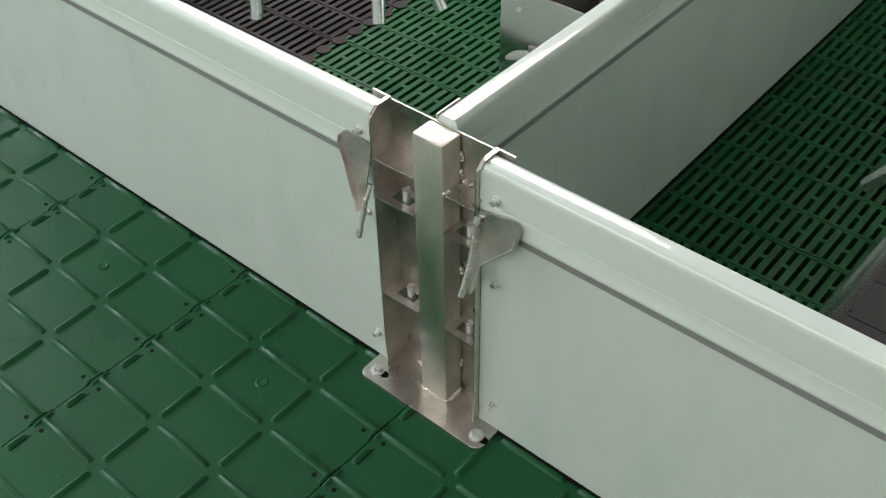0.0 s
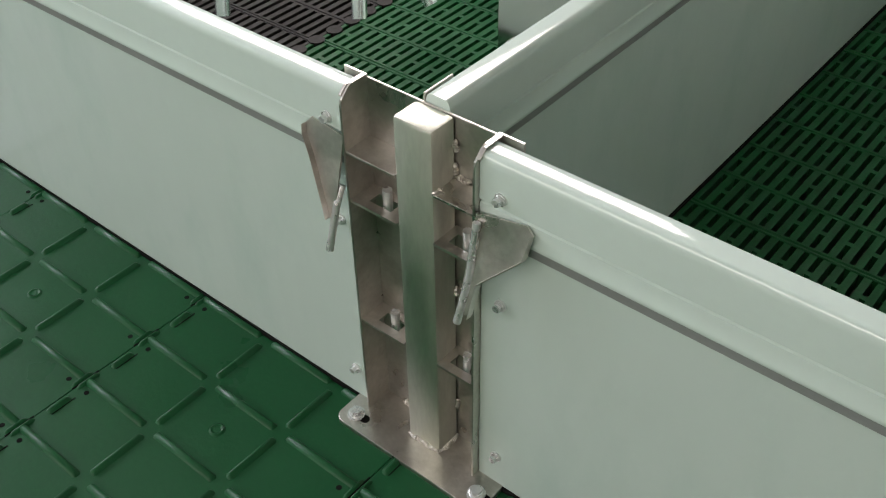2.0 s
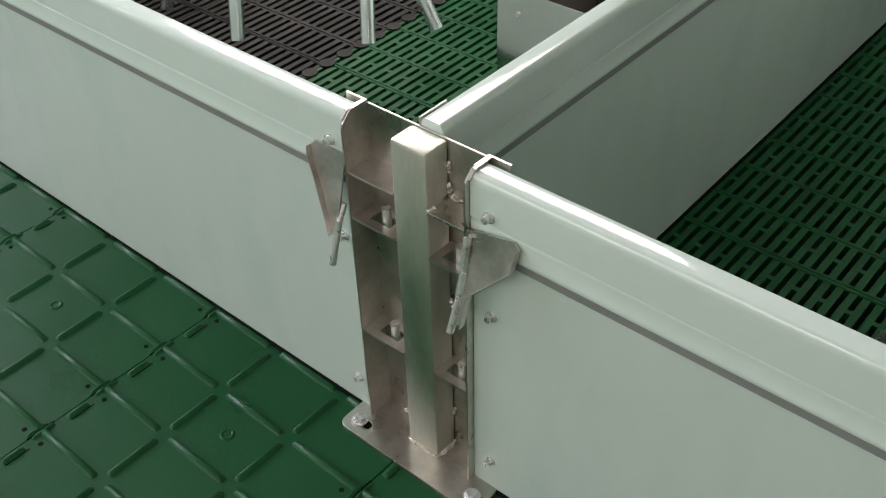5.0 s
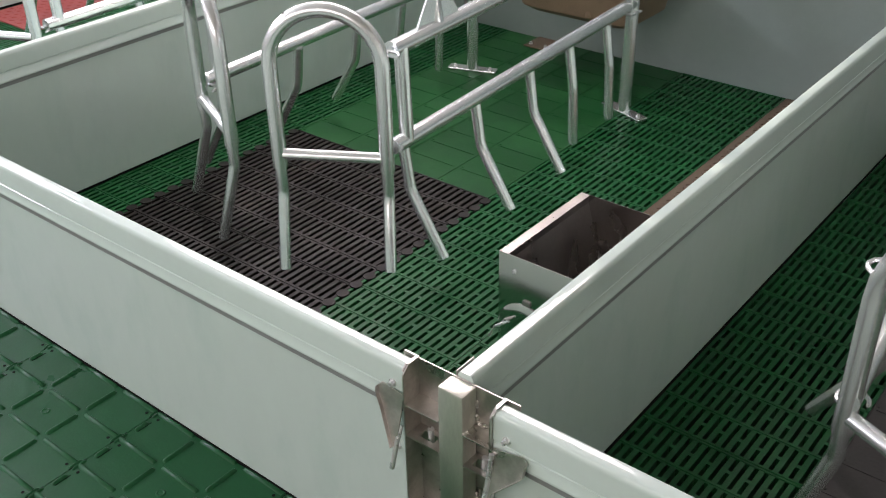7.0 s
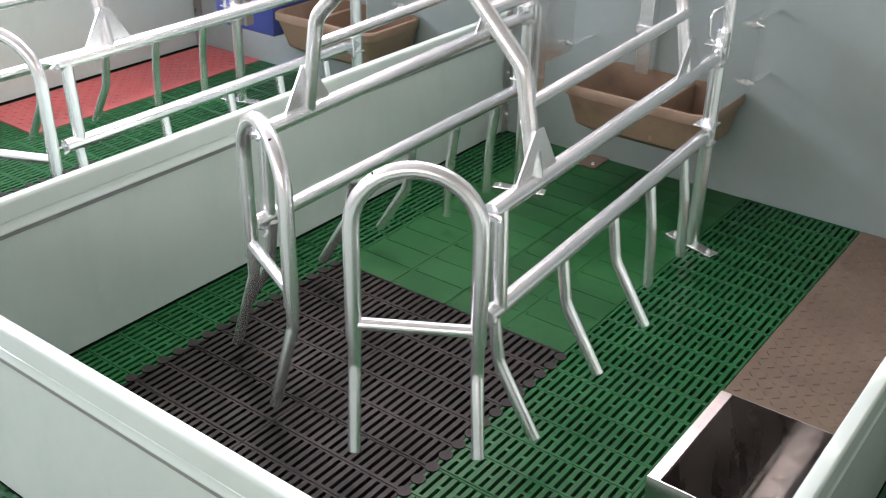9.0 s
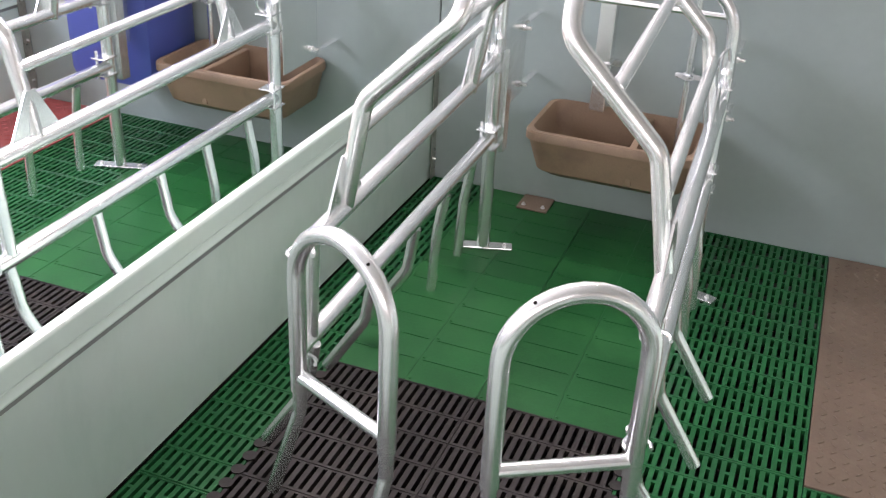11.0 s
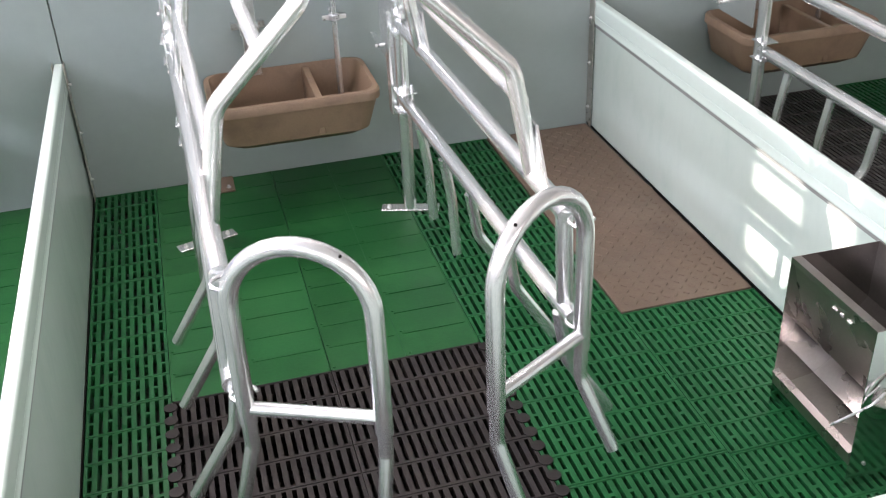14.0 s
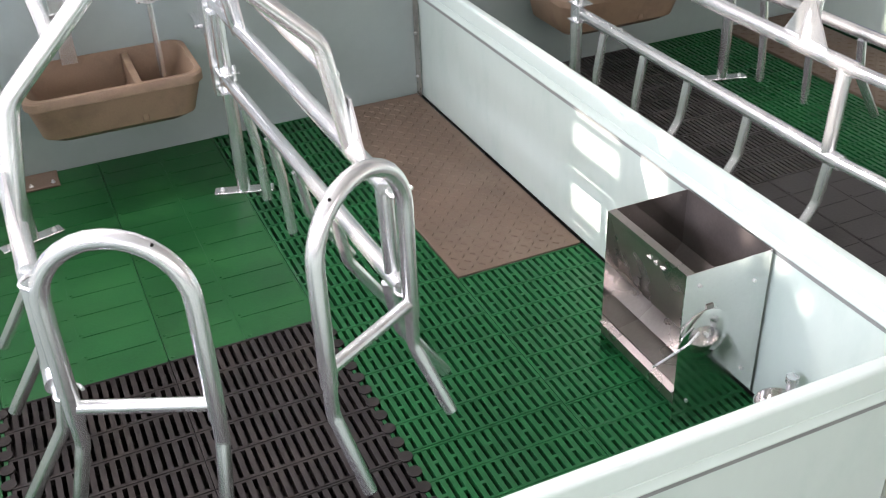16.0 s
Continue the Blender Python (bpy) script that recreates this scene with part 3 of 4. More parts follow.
            ring = [(mx(b[0]) + math.cos(w) * 0.026, b[1] + 0.02 + math.sin(w) * 0.026, z) for w in [2 * math.pi * k / 12 for k in range(11)]]
            sweep(bm, ring, 0.0042, seg=8)
            part("hinge_ring", bm, M_GALV, hoop, "wire hinge ring", smooth=True)
    tube("tie_bar", [(-1.478 + 0.02, 2.002, 0.843), (-0.818 - 0.02, 2.002, 0.843)], 0.009)
    return ob


crate("farrowing_crate", lambda x: x, "galvanised tubular farrowing crate with open hoop gates")
crate("farrowing_crate", lambda x: 2 * WEST - x - 0.05, "galvanised tubular farrowing crate in the pen with the red plate")
crate("farrowing_crate", lambda x: x + PITCH + 0.06, "galvanised tubular farrowing crate over black slats", 0.225)


# ---- troughs ----
def trough(mx, label):
    x0, x1 = sorted((mx(-1.402), mx(-0.868)))
    xd = mx(-1.062)
    ob = thing("feed_trough", ((x0 + x1) / 2, 2.25, 0.2), label, "trough", "feed troughs")
    ox, oy, oz = ob.location
    bm = bmesh.new()

    def ring(ins, z, low, rad=0.05):
        pts = []
        ax, bx, ay, by = x0 + ins, x1 - ins, 2.075 + ins * 1.1, NORTH - 0.004 - ins * 0.3
        for cx, cy, w0 in ((bx - rad, by - rad, 0), (ax + rad, by - rad, 90), (ax + rad, ay + rad, 180), (bx - rad, ay + rad, 270)):
            for k in range(5):
                w = radians(w0 + k * 22.5)
                pts.append(bm.verts.new((cx + rad * math.cos(w) - ox, cy + rad * math.sin(w) - oy, z - oz)))
        return pts
    rings = [ring(0.06, 0.222, 0), ring(0.03, 0.245, 0), ring(0.012, 0.32, 0), ring(0.004, 0.352, 0), ring(-0.004, 0.356, 0), ring(-0.004, 0.380, 0), ring(0.000, 0.386, 0), ring(0.014, 0.386, 0), ring(0.018, 0.380, 0), ring(0.03, 0.31, 0), ring(0.06, 0.25, 0)]
    for a, b in zip(rings, rings[1:]):
        for k in range(20):
            bm.faces.new((a[k], a[(k + 1) % 20], b[(k + 1) % 20], b[k]))
    bm.faces.new(rings[0][::-1])
    bm.faces.new(rings[-1])
    part("basin", bm, M_TROUGH, ob, "tan polymer concrete basin", smooth=True)
    bm = bmesh.new()
    box(bm, xd - 0.012 - ox, xd + 0.012 - ox, 2.10 - oy, NORTH - 0.02 - oy, 0.25 - oz, 0.378 - oz, bevel=0.005)
    part("divider", bm, M_TROUGH, ob)
    # feed chute and drinker pipe over the trough
    pipe = thing("feed_pipe", (mx(-1.235), 2.36, 0.36), "grey square feed pipe that ends over the trough", "pipe", "feed pipes")
    bm = bmesh.new()
    box(bm, -0.026, 0.026, -0.026, 0.026, 0.03, 1.2, bevel=0.004)
    part("duct", bm, M_GALV, pipe)
    bm = bmesh.new()
    box(bm, -0.032, 0.032, -0.032, 0.032, 0.17, 0.20, bevel=0.003)
    box(bm, -0.055, 0.055, 0.026, 0.052, 0.175, 0.195)
    part("clamp", bm, M_GALV, pipe)
    pipe = thing("water_pipe", (mx(-0.957), 2.33, 0.28), "thin steel water pipe with a clamp over the trough", "pipe", "water pipes")
    bm = bmesh.new()
    rod(bm, (0, 0, 0.0), (0, 0, 1.3), 0.011)
    rod(bm, (0, 0, 0.0), (0, 0, -0.03), 0.008, 0.006)
    part("tube", bm, M_GALV, pipe, smooth=True)
    bm = bmesh.new()
    rod(bm, (0, 0, 0.27), (0, 0, 0.285), 0.02)
    for q in (-1, 1):
        box(bm, q * 0.026 - 0.014, q * 0.026 + 0.014, -0.006, 0.006, 0.27, 0.285, bevel=0.003)
    rod(bm, (0, 0, 0.278), (0, 0.083, 0.278), 0.006)
    part("clamp", bm, M_BOLT, pipe)


trough(lambda x: x, "tan polymer concrete feed trough on the rear wall")
trough(lambda x: 2 * WEST - x, "tan polymer concrete feed trough in the neighbouring pen")
trough(lambda x: x + PITCH, "tan polymer concrete feed trough in the neighbouring pen")

# ---- piglet feeder ----
fx0, fx1, fy0, fy1, fz = -0.242, -0.022, 0.437, 0.737, 0.407
feeder = thing("piglet_feeder", (-0.13, 0.587, 0), "polished stainless piglet feeder beside the partition", "feeder")
t = 0.0015


def fbox(bm, a, b, c, d, e, f2, bevel=0.0):
    box(bm, a + 0.13, b + 0.13, c - 0.587, d - 0.587, e, f2, bevel)


for y in (fy0, fy1 - t):
    bm = bmesh.new()
    fbox(bm, fx0, fx1, y, y + t, 0.001, fz)
    part("end_panel", bm, M_INOX, feeder, "mirror-bright stainless end panel")
# rear panel and hopper slope have the hopper's inner shade in their colour
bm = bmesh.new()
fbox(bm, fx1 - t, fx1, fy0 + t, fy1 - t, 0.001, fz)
part("rear_panel", bm, M_SHADEINOX, feeder)


def fprofile(prof):
    bm = bmesh.new()
    extrude_profile(bm, [(x + 0.13, z) for x, z in prof], (0, fy0 + t - 0.587, 0), fy1 - fy0 - 2 * t, (0, 1, 0), (1, 0, 0))
    return bm


bm = fprofile([(fx0 + 0.001, fz), (fx0 + 0.001, fz - 0.014), (fx0 + 0.008, fz - 0.018), (fx0 + 0.070, 0.190), (fx0 + 0.076, 0.184), (fx0 + 0.084, 0.190), (fx0 + 0.078, 0.192), (fx0 + 0.020, fz - 0.018), (fx0 + 0.022, fz)])
part("front_panel", bm, M_BROWNINOX, feeder, "sloping stainless hopper front with a folded edge")
bm = fprofile([(fx0 + 0.002, 0.06), (fx0 - 0.006, 0.098), (fx0 + 0.010, 0.104), (fx0 + 0.012, 0.082), (fx0 + 0.05, 0.056), (fx0 + 0.11, 0.066), (fx1 - t, 0.15), (fx1 - t, 0.146), (fx0 + 0.11, 0.062), (fx0 + 0.05, 0.052)])
part("feed_tray", bm, M_BROWNINOX, feeder, "shallow stainless feed tray")
for y, hw in ((fy0 + 0.102, 0.0075), (fy0 + 0.152, 0.0075), (fy0 + 0.127, 0.0045)):
    bm = bmesh.new()
    m = Matrix.Translation((fx0 + 0.13 + 0.0155, y - 0.587, fz - 0.045)) @ Matrix.Rotation(radians(-17.4), 4, "Y")
    box(bm, -0.0025, 0.001, -hw, hw, -0.001 if hw > 0.005 else -0.004, 0.001 if hw > 0.005 else 0.004, m=m)
    part("slot_tab" if hw > 0.005 else "catch", bm, M_BOLT, feeder, "bright pressed tab")
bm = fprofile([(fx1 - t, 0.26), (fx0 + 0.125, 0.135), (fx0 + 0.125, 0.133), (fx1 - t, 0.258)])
part("hopper_slope", bm, M_SHADEINOX, feeder)
bm = bmesh.new()
rings = []
for rr, d in ((0.063, 0.0), (0.063, 0.002), (0.060, 0.0032), (0.056, 0.0042), (0.049, 0.0048), (0.038, 0.0052), (0.025, 0.0055), (0.012, 0.0055)):
    rings.append([bm.verts.new((-0.048 + rr * math.cos(q * math.tau / 36), fy0 - 0.587 - d, 0.240 + rr * math.sin(q * math.tau / 36))) for q in range(36)])
for c, d in zip(rings, rings[1:]):
    for q in range(36):
        bm.faces.new((c[q], c[(q + 1) % 36], d[(q + 1) % 36], d[q]))
bm.faces.new(rings[0][::-1])
bm.faces.new(rings[-1])
disc = part("adjusting_disc", bm, M_INOX, feeder, "domed stainless adjusting disc", smooth=True)
bm = bmesh.new()
rod(bm, (-0.048, fy0 - 0.587 - 0.0050, 0.240), (-0.048, fy0 - 0.587 - 0.011, 0.240), 0.006, seg=6)
part("centre_bolt", bm, M_BOLT, disc)
bm = bmesh.new()
box(bm, -0.052, -0.034, fy0 - 0.587 - 0.004, fy0 - 0.587, 0.304, 0.316, bevel=0.0015)
part("tab", bm, M_BROWNINOX, feeder)
bm = bmesh.new()
sweep(bm, fillet([(-0.205 + 0.13, fy0 - 0.603, 0.262), (-0.235 + 0.13, fy0 - 0.606, 0.240), (-0.285 + 0.13, fy0 - 0.56, 0.165)], 0.02), 0.003, seg=8)
part("lever", bm, M_BOLT, feeder, "thin bent steel lever", smooth=True)
for x, z in ((-0.205, 0.372), (-0.205, 0.06), (-0.06, 0.10), (-0.06, 0.34)):
    bm = bmesh.new()
    rod(bm, (x + 0.13, fy0 - 0.587, z), (x + 0.13, fy0 - 0.590, z), 0.0042)
    part("rivet", bm, M_BOLT, feeder)

# ---- piglet drinker near the corner ----
drinker = thing("drinker_bowl", (-0.072, 0.30, 0.05), "small bright stainless drinker bowl on the partition", "drinker")
bm = bmesh.new()
rings = []
for rr, z in ((0.012, 0.0), (0.035, 0.006), (0.05, 0.03), (0.054, 0.06), (0.051, 0.06), (0.046, 0.03), (0.03, 0.010)):
    rings.append([bm.verts.new((rr * math.cos(2 * math.pi * k / 20), rr * 0.9 * math.sin(2 * math.pi * k / 20), z)) for k in range(20)])
for a, b in zip(rings, rings[1:]):
    for k in range(20):
        bm.faces.new((a[k], a[(k + 1) % 20], b[(k + 1) % 20], b[k]))
bm.faces.new(rings[0][::-1])
bm.faces.new(rings[-1])
part("bowl", bm, M_INOX, drinker, smooth=True)
bm = bmesh.new()
rod(bm, (0.03, 0, 0.03), (0.03, 0, 0.105), 0.010)
rod(bm, (0.03, 0, 0.105), (0.03, 0, 0.120), 0.014)
rod(bm, (0.03, 0, 0.05), (0.054, 0, 0.05), 0.012)
part("valve", bm, M_BOLT, drinker, "bright drinker valve")

# ---- small floor plate by the rear wall ----
fp = thing("floor_plate", (-1.413, 2.35, 0.0), "small brown floor plate with two bolts by the wall", "plate")
bm = bmesh.new()
box(bm, -0.055, 0.055, -0.055, 0.06, 0.001, 0.008, bevel=0.002)
part("plate", bm, M_MAT, fp)
for q in (-0.035, 0.035):
    bm = bmesh.new()
    hexbolt(bm, (q, -0.03, 0.008), (0, 0, 1), 0.006)
    part("bolt", bm, M_BOLT, fp)

# ---- blue bin in the pen beyond ----
for bx in (-3.0, 2.35):
    blue = thing("blue_bin", (bx, 2.30, 0.50), "blue plastic feed hopper on the rear wall", "hopper", "blue hoppers")
    bm = bmesh.new()
    box(bm, -0.19, 0.19, -0.20, 0.112, -0.25, 0.5, bevel=0.05)
    part("tub", bm, M_BLUE, blue, smooth=True)
    bm = bmesh.new()
    box(bm, -0.205, 0.205, -0.215, 0.113, 0.5, 0.53, bevel=0.01)
    part("rim", bm, M_BLUE, blue, smooth=True)


# ---- floors ----
def slat_mesh(name, w, rows, cols, alternate, slot=0.0095, rib=0.013, depth=0.03, row=0.1):
    """A slotted floor grid of w by rows x 0.1 m, with open slots."""
    g = 0.0009
    p = (w - 0.006) / cols
    xs = [g]
    for c in range(cols):
        xs += [0.003 + c * p + (p - slot) / 2, 0.003 + c * p + (p + slot) / 2]
    xs.append(w - g)
    ys, kinds = [g], []
    for r in range(rows):
        y = r * row
        ys += [y + rib / 2, y + row / 2 - 0.0045, y + row / 2 + 0.0045, y + row - rib / 2]
    ys.append(rows * row - g)
    nx, ny = len(xs) - 1, len(ys) - 1
    hole = np.zeros((nx, ny), bool)
    for c in range(cols):
        for r in range(rows):
            i = 1 + 2 * c
            j = 1 + 4 * r
            hole[i, j] = hole[i, j + 2] = True
            hole[i, j + 1] = not alternate or (c + r) % 2 == 0
    verts, faces, seen_v = [], [], {}

    def v(i, j, lev):
        k = (i, j, lev)
        if k not in seen_v:
            seen_v[k] = len(verts)
            verts.append((xs[i], ys[j], -depth * lev))
        return seen_v[k]
    for i in range(nx):
        for j in range(ny):
            if hole[i, j]:
                continue
            faces.append((v(i, j, 0), v(i + 1, j, 0), v(i + 1, j + 1, 0), v(i, j + 1, 0)))
            for di, dj, a, b in ((-1, 0, (i, j + 1), (i, j)), (1, 0, (i + 1, j), (i + 1, j + 1)), (0, -1, (i, j), (i + 1, j)), (0, 1, (i + 1, j + 1), (i, j + 1))):
                ii, jj = i + di, j + dj
                if ii < 0 or jj < 0 or ii >= nx or jj >= ny or hole[ii, jj]:
                    faces.append((v(*a, 0), v(*a, 1), v(*b, 1), v(*b, 0)))
    # raised rounded rib on each row line
    for r in range(rows + 1):
        y = min(max(r * row, 0.004), rows * row - 0.004)
        o = len(verts)
        for x in (0.002, w - 0.002):
            verts += [(x, y - 0.0032, 0.0), (x, y - 0.0016, 0.0022), (x, y + 0.0016, 0.0022), (x, y + 0.0032, 0.0)]
        faces += [(o, o + 4, o + 5, o + 1), (o + 1, o + 5, o + 6, o + 2), (o + 2, o + 6, o + 7, o + 3)]
    me = bpy.data.meshes.new(name)
    me.from_pydata(verts, [], faces)
    me.update()
    return me


def lay(mesh, name, mat, parent, x, y, z=0.0):
    if not mesh.materials:
        mesh.materials.append(mat)
    ob = new(name, mesh)
    ob.parent = parent
    ob.location = (x, y, z)
    return ob


def grid_floor(mesh, name, mat, parent, x0, x1, y0, y1, w, h):
    nx, ny = max(1, round((x1 - x0) / w)), max(1, round((y1 - y0) / h))
    for i in range(nx):
        for j in range(ny):
            ob = lay(mesh, name, mat, parent, x0 + i * (x1 - x0) / nx, y0 + j * (y1 - y0) / ny)
            ob.scale = ((x1 - x0) / nx / w, (y1 - y0) / ny / h, 1)


SLAT = slat_mesh("green_grid", 0.4, 6, 18, True)
SLATN = slat_mesh("green_grid_narrow", 0.2, 6, 9, True)
BLACK = slat_mesh("black_grid", 0.4, 6, 17, False, slot=0.0105, rib=0.016)
SLAT.materials.append(M_GREEN)
SLATN.materials.append(M_GREEN)
BLACK.materials.append(M_BLACK)
GREYSLAT = slat_mesh("grey_grid", 0.4, 6, 17, False, slot=0.0095, rib=0.016)
GREYSLAT.materials.append(M_GREYSLAT)


def solid_mesh(name, w, h, mat):
    """A closed floor tile with low crossing ribs and small knobs."""
    bm = bmesh.new()
    box(bm, 0.0008, w - 0.0008, 0.0008, h - 0.0008, -0.03, 0.0)
    for j in range(1, round(h / 0.1)):
        for i in range(round(w / 0.2)):
            box(bm, i * 0.2 + 0.012, i * 0.2 + 0.188, j * 0.1 - 0.002, j * 0.1 + 0.002, 0.0, 0.0016)
    for i in range(round(w / 0.2)):
        for j in range(round(h / 0.1)):
            rod(bm, (i * 0.2 + 0.012, j * 0.1 + 0.012, 0.0), (i * 0.2 + 0.012, j * 0.1 + 0.012, 0.0018), 0.005, 0.003, seg=8)
    for i in range(round(w / 0.2) + 1):
        x = min(max(i * 0.2, 0.003), w - 0.003)
        box(bm, x - 0.0018, x + 0.0018, 0.001, h - 0.001, 0.0, 0.0016)
    me = bpy.data.meshes.new(name)
    bm.to_mesh(me)
    bm.free()
    me.materials.append(mat)
    return me


SOLID = solid_mesh("solid_tile", 0.4, 0.6, M_SOLID)
SOLIDG = solid_mesh("solid_grey_tile", 0.4, 0.6, M_GREY)

# plate with raised tread marks
def heating_plate(name, x0, x1, y0, y1, mat, label):
    ob = thing(name, ((x0 + x1) / 2, (y0 + y1) / 2, 0), label, "heating plate", "heating plates")
    cx, cy, _ = ob.location
    bm = bmesh.new()
    box(bm, x0 - cx, x1 - cx, y0 - cy, y1 - cy, -0.02, 0.004, bevel=0.0025)
    part("plate", bm, mat, ob)
    verts, faces = [], []
    nx, ny = int((x1 - x0 - 0.03) / 0.03), int((y1 - y0 - 0.03) / 0.03)
    for i in range(nx):
        for j in range(ny):
            px, py = x0 - cx + 0.028 + i * 0.03, y0 - cy + 0.028 + j * 0.03
            a = radians(45 if (i + j) % 2 else -45)
            u, w2 = Vector((math.cos(a), math.sin(a), 0)), Vector((-math.sin(a), math.cos(a), 0))
            o = len(verts)
            c = Vector((px, py, 0.0042))
            verts += [tuple(c + u * 0.012), tuple(c + w2 * 0.0035), tuple(c - u * 0.012), tuple(c - w2 * 0.0035), tuple(c + u * 0.007 + Vector((0, 0, 0.0026))), tuple(c - u * 0.007 + Vector((0, 0, 0.0026)))]
            faces += [(o, o + 1, o + 4), (o + 1, o + 5, o + 4), (o + 1, o + 2, o + 5), (o + 2, o + 3, o + 5), (o + 3, o + 4, o + 5), (o + 3, o, o + 4)]
    me = bpy.data.meshes.new("tread")
    me.from_pydata(verts, [], faces)
    me.materials.append(mat)
    tr = new("tread", me)
    tr.parent = ob
    tr["kind"] = "stuff"
    return ob


heating_plate("heating_plate", X3 + 0.002, X4 - 0.004, YB + 0.004, NORTH - 0.006, M_MAT, "brown patterned heating plate on the pen floor")
heating_plate("heating_plate", 2 * WEST - X4 + 0.02, 2 * WEST - X3 - 0.002, YB + 0.004, NORTH - 0.006, M_RED, "red patterned heating plate on the pen floor")
heating_plate("heating_plate", X3 + PITCH, X4 + PITCH - 0.02, YB + 0.004, NORTH - 0.006, M_MAT, "brown patterned heating plate on the pen floor")

floor = tagged(new("floor"), "green and black plastic slatted pen floor", "floor", kind="structure")


def black_border(x, y0, y1, side, parent):
    bm = bmesh.new()
    n = int((y1 - y0) / 0.05)
    for k in range(n):
        y = y0 + (k + 0.5) * (y1 - y0) / n
        rod(bm, (x + side * 0.004, y, -0.012), (x + side * 0.004, y, 0.0035), 0.017, seg=10)
    part("scalloped_edge", bm, M_BLACK, parent, "scalloped edge of the black slats")


def pen_floor(mx, kind):
    def span(a, b):
        return tuple(sorted((mx(a), mx(b))))
    a, b = span(X0, X1)
    grid_floor(SLATN, "green_slat_panel", M_GREEN, floor, a, b, 0.02, NORTH - 0.003, 0.2, 0.6)
    a, b = span(X2, X3)
    grid_floor(SLAT, "green_slat_panel", M_GREEN, floor, a, b, 0.02, NORTH - 0.003, 0.4, 0.6)
    a, b = span(X3, X4)
    grid_floor(SLAT, "green_slat_panel", M_GREEN, floor, a, b, 0.02, YB, 0.4, 0.6)
    a, b = span(X1, X2)
    if kind == "sow":
        grid_floor(BLACK, "black_slat_panel", M_BLACK, floor, a, b, 0.02, YB, 0.4, 0.6)
        grid_floor(SOLID, "solid_floor_tile", M_SOLID, floor, a, b, YB, NORTH - 0.003, 0.4, 0.6)
        for x, sd in ((a, -1), (b, 1)):
            black_border(x, 0.03, YB, sd, floor)


pen_floor(lambda x: x, "sow")
pen_floor(lambda x: 2 * WEST - x, "sow")
# the pen to the east is laid out differently
grid_floor(SLAT, "green_slat_panel", M_GREEN, floor, 0.0135, 0.392, 0.02, NORTH - 0.003, 0.4, 0.6)
grid_floor(SOLIDG, "grey_floor_tile", M_GREY, floor, 0.392, 1.0, 0.02, 1.24, 0.4, 0.6)
grid_floor(GREYSLAT, "grey_slat_panel", M_GREYSLAT, floor, 0.392, 1.0, 1.24, NORTH - 0.003, 0.4, 0.6)
grid_floor(SLAT, "green_slat_panel", M_GREEN, floor, 1.0, 1.4, 0.02, NORTH - 0.003, 0.4, 0.6)
grid_floor(SLAT, "green_slat_panel", M_GREEN, floor, 1.4, 1.815, 0.02, YB, 0.4, 0.6)

bm = bmesh.new()
box(bm, RX0, RX1, RY0, NORTH + 0.16, -0.45, -0.35)
tagged(part("slurry_pit", bm, M_PIT), "dark concrete pit under the slats", "pit", kind="structure")
bm = bmesh.new()
box(bm, RX0, 2 * WEST - X4 - 0.03, 0.0, NORTH, -0.04, 0.0)
box(bm, X4 + PITCH + 0.03, RX1, 0.0, NORTH, -0.04, 0.0)
tagged(part("floor_beyond", bm, M_AISLE), "green plastic floor of the pens beyond", "floor", kind="structure")

# ---- aisle ----
aisle = tagged(new("aisle_floor"), "dark green ribbed plastic aisle floor", "floor", kind="structure")


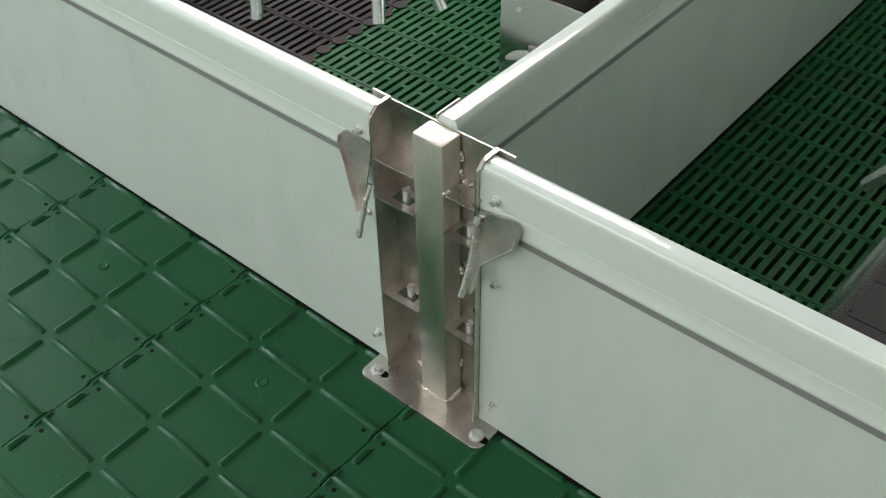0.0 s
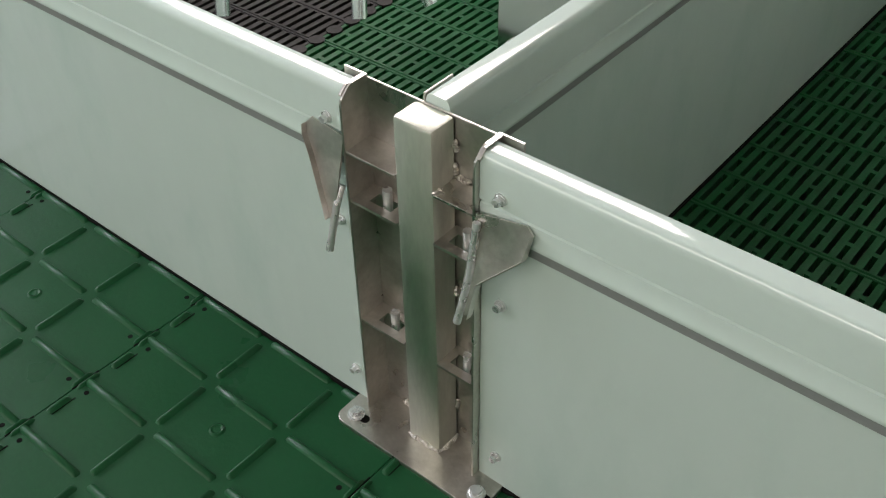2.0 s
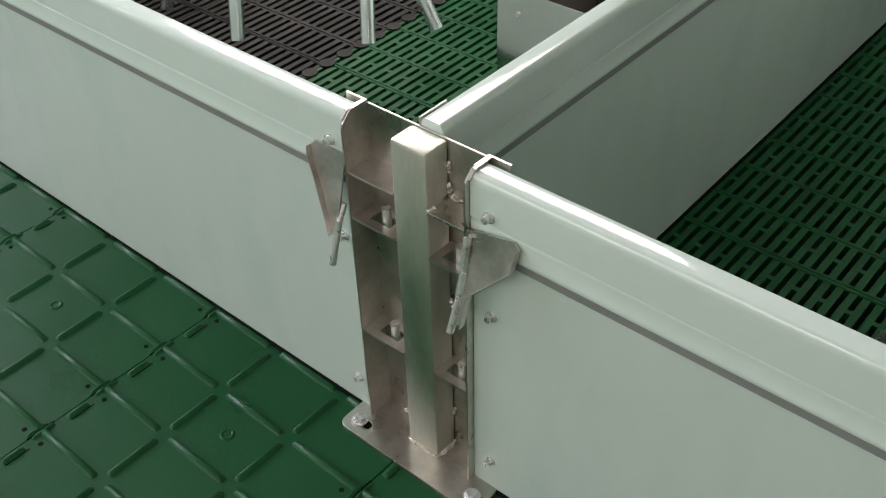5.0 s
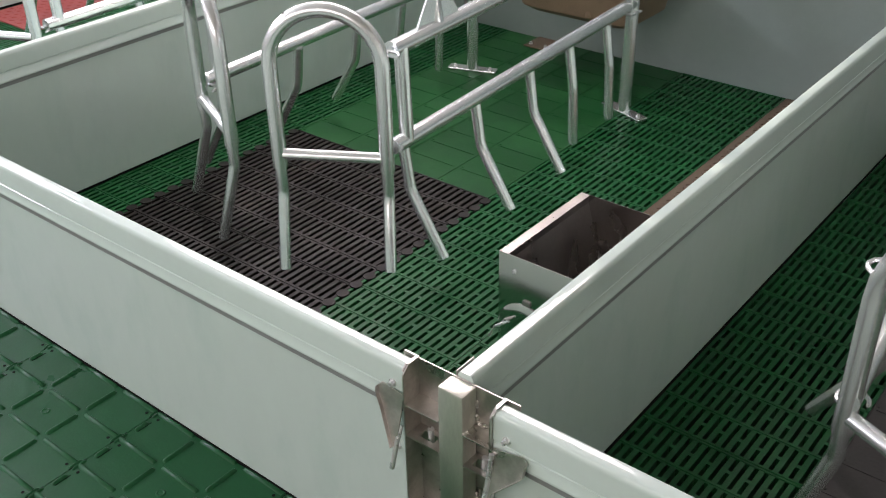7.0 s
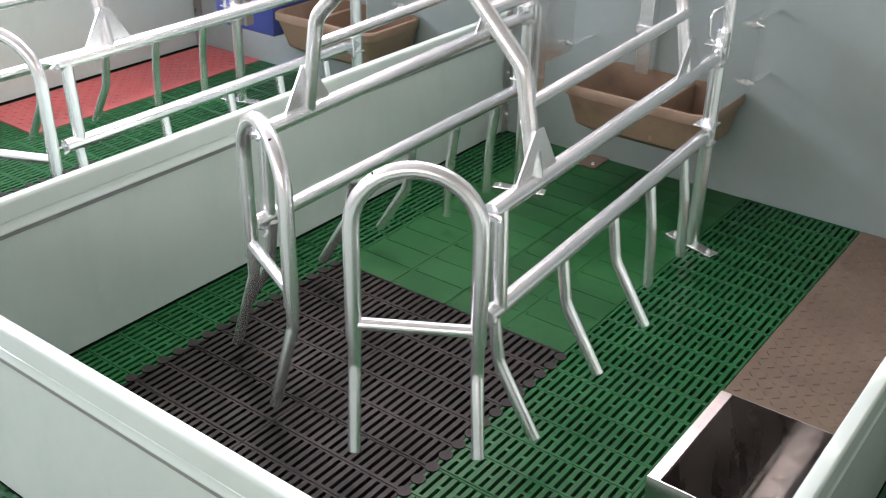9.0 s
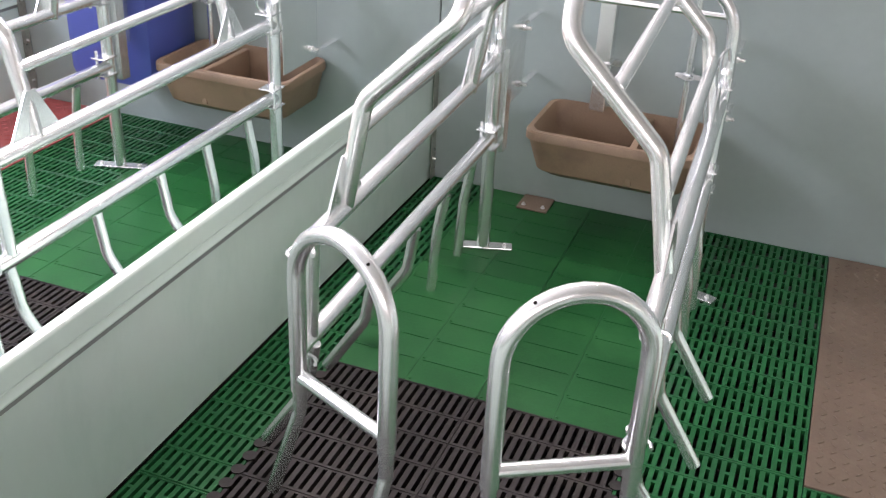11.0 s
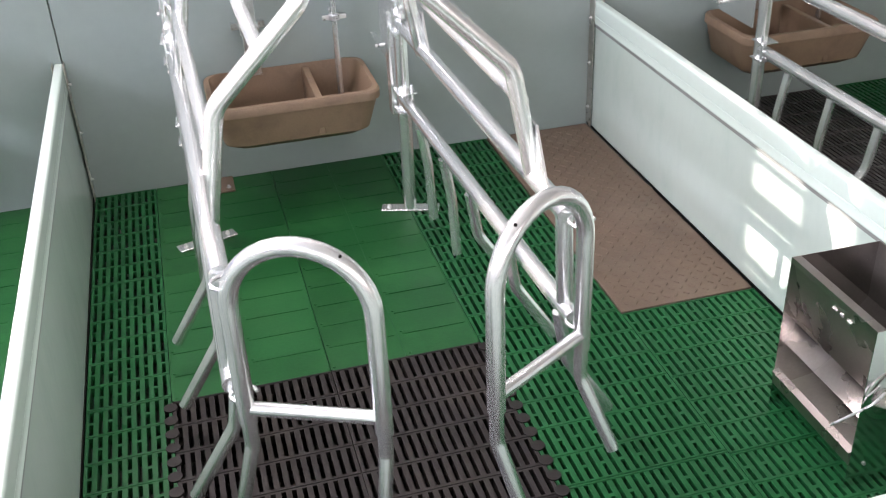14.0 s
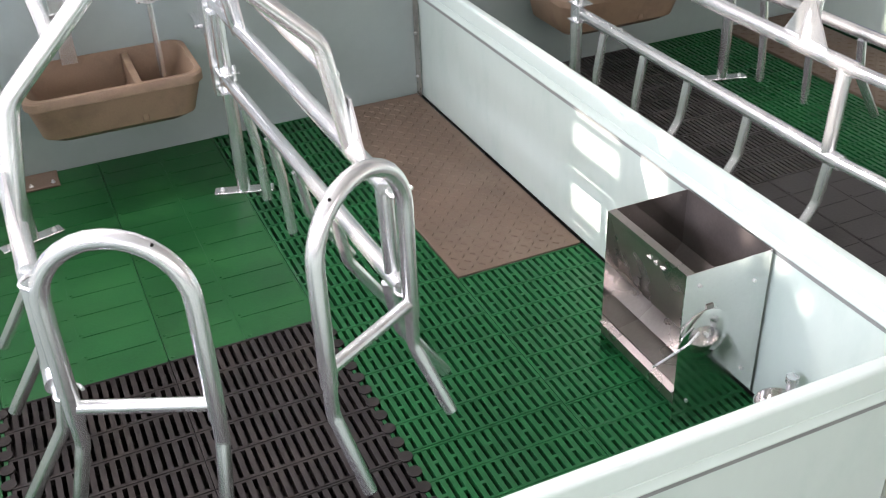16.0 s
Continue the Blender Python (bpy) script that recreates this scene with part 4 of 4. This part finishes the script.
def aisle_mesh():
    bm = bmesh.new()
    w, h, c = 0.4, 0.6, 0.4 / 3
    box(bm, 0.0008, w - 0.0008, 0.0008, h - 0.0008, -0.03, 0.0)

    def ridge(x0, y0, x1, y1, hw=0.0058, z=0.0056):
        a, b = Vector((x0, y0, 0)), Vector((x1, y1, 0))
        u = (b - a).normalized()
        s = Vector((-u.y, u.x, 0))
        lo = [bm.verts.new(p) for p in (a - s * hw * 0.5, a + u * 0.003 - s * hw, b - u * 0.003 - s * hw, b - s * hw * 0.5, b + s * hw * 0.5, b - u * 0.003 + s * hw, a + u * 0.003 + s * hw, a + s * hw * 0.5)]
        up = Vector((0, 0, z))
        hi = [bm.verts.new(p + up) for p in (a + u * 0.005 - s * hw * 0.35, b - u * 0.005 - s * hw * 0.35, b - u * 0.005 + s * hw * 0.35, a + u * 0.005 + s * hw * 0.35)]
        made = [bm.faces.new(hi)]
        made.append(bm.faces.new((lo[1], lo[2], hi[1], hi[0])))
        made.append(bm.faces.new((lo[5], lo[6], hi[3], hi[2])))
        made.append(bm.faces.new((lo[0], lo[1], hi[0])))
        made.append(bm.faces.new((lo[7], lo[0], hi[0], hi[3])))
        made.append(bm.faces.new((lo[6], lo[7], hi[3])))
        made.append(bm.faces.new((lo[2], lo[3], hi[1])))
        made.append(bm.faces.new((lo[3], lo[4], hi[2], hi[1])))
        made.append(bm.faces.new((lo[4], lo[5], hi[2])))
        for fc in made:
            fc.smooth = True
    for j in range(6):
        y = j * 0.1 + 0.092
        for i in range(3):
            ridge(i * c + (0.002 if i == 0 else 0.011), y, (i + 1) * c - (0.002 if i == 2 else 0.011), y)
            if i:
                ridge(i * c, y - 0.089, i * c, y - 0.011)
        # knuckles and broken ridges along the stepped joint
        ridge(0.004, y - 0.018, 0.004, y + 0.018, hw=0.0034, z=0.004)
        ridge(0.009, y - 0.066, 0.009, y - 0.032)
        ridge(w - 0.0045, y - 0.020, w - 0.0045, y + 0.012, hw=0.0034, z=0.004)
    for i, j in ((1, 1), (1, 4)):
        cx, cy = (i + 0.5) * c, j * 0.1 + 0.045
        ring = [bm.verts.new((cx + r * math.cos(2 * math.pi * k / 14), cy + r * math.sin(2 * math.pi * k / 14), z)) for r, z in ((0.011, 0.0), (0.008, 0.002), (0.005, 0.0006)) for k in range(14)]
        for q in range(2):
            for k in range(14):
                bm.faces.new((ring[q * 14 + k], ring[q * 14 + (k + 1) % 14], ring[(q + 1) * 14 + (k + 1) % 14], ring[(q + 1) * 14 + k]))
        bm.faces.new(ring[28:])
    me = bpy.data.meshes.new("aisle_tile")
    bm.to_mesh(me)
    bm.free()
    me.materials.append(M_AISLE)
    return me


AT = aisle_mesh()
for i in range(-9, 5):
    for j in range(1, 6):
        lay(AT, "aisle_tile", M_AISLE, aisle, i * 0.4 - 0.020, -j * 0.6 - 0.012)
bm = bmesh.new()
for i in range(-7, 4):
    for j in range(0, 20):
        for q in (-1, 1):
            x, y = i * 0.4 - 0.020 + q * 0.0195, -0.1 * j - 0.034
            rod(bm, (x, y, -0.001), (x, y, 0.0006), 0.0036, seg=10)
    # thin stepped joint line
    for j in range(0, 20):
        y = -0.1 * j - 0.012
        for x0, x1, y0, y1 in ((-0.002, 0.0, y - 0.03, y + 0.012), (0.014, 0.016, y - 0.072, y - 0.036)):
            box(bm, i * 0.4 - 0.020 + x0, i * 0.4 - 0.020 + x1, y0, y1, -0.001, 0.0005)
dots = part("drain_hole", bm, M_DARK, aisle, "small dark holes and joint lines")
dots["kind"] = "stuff"
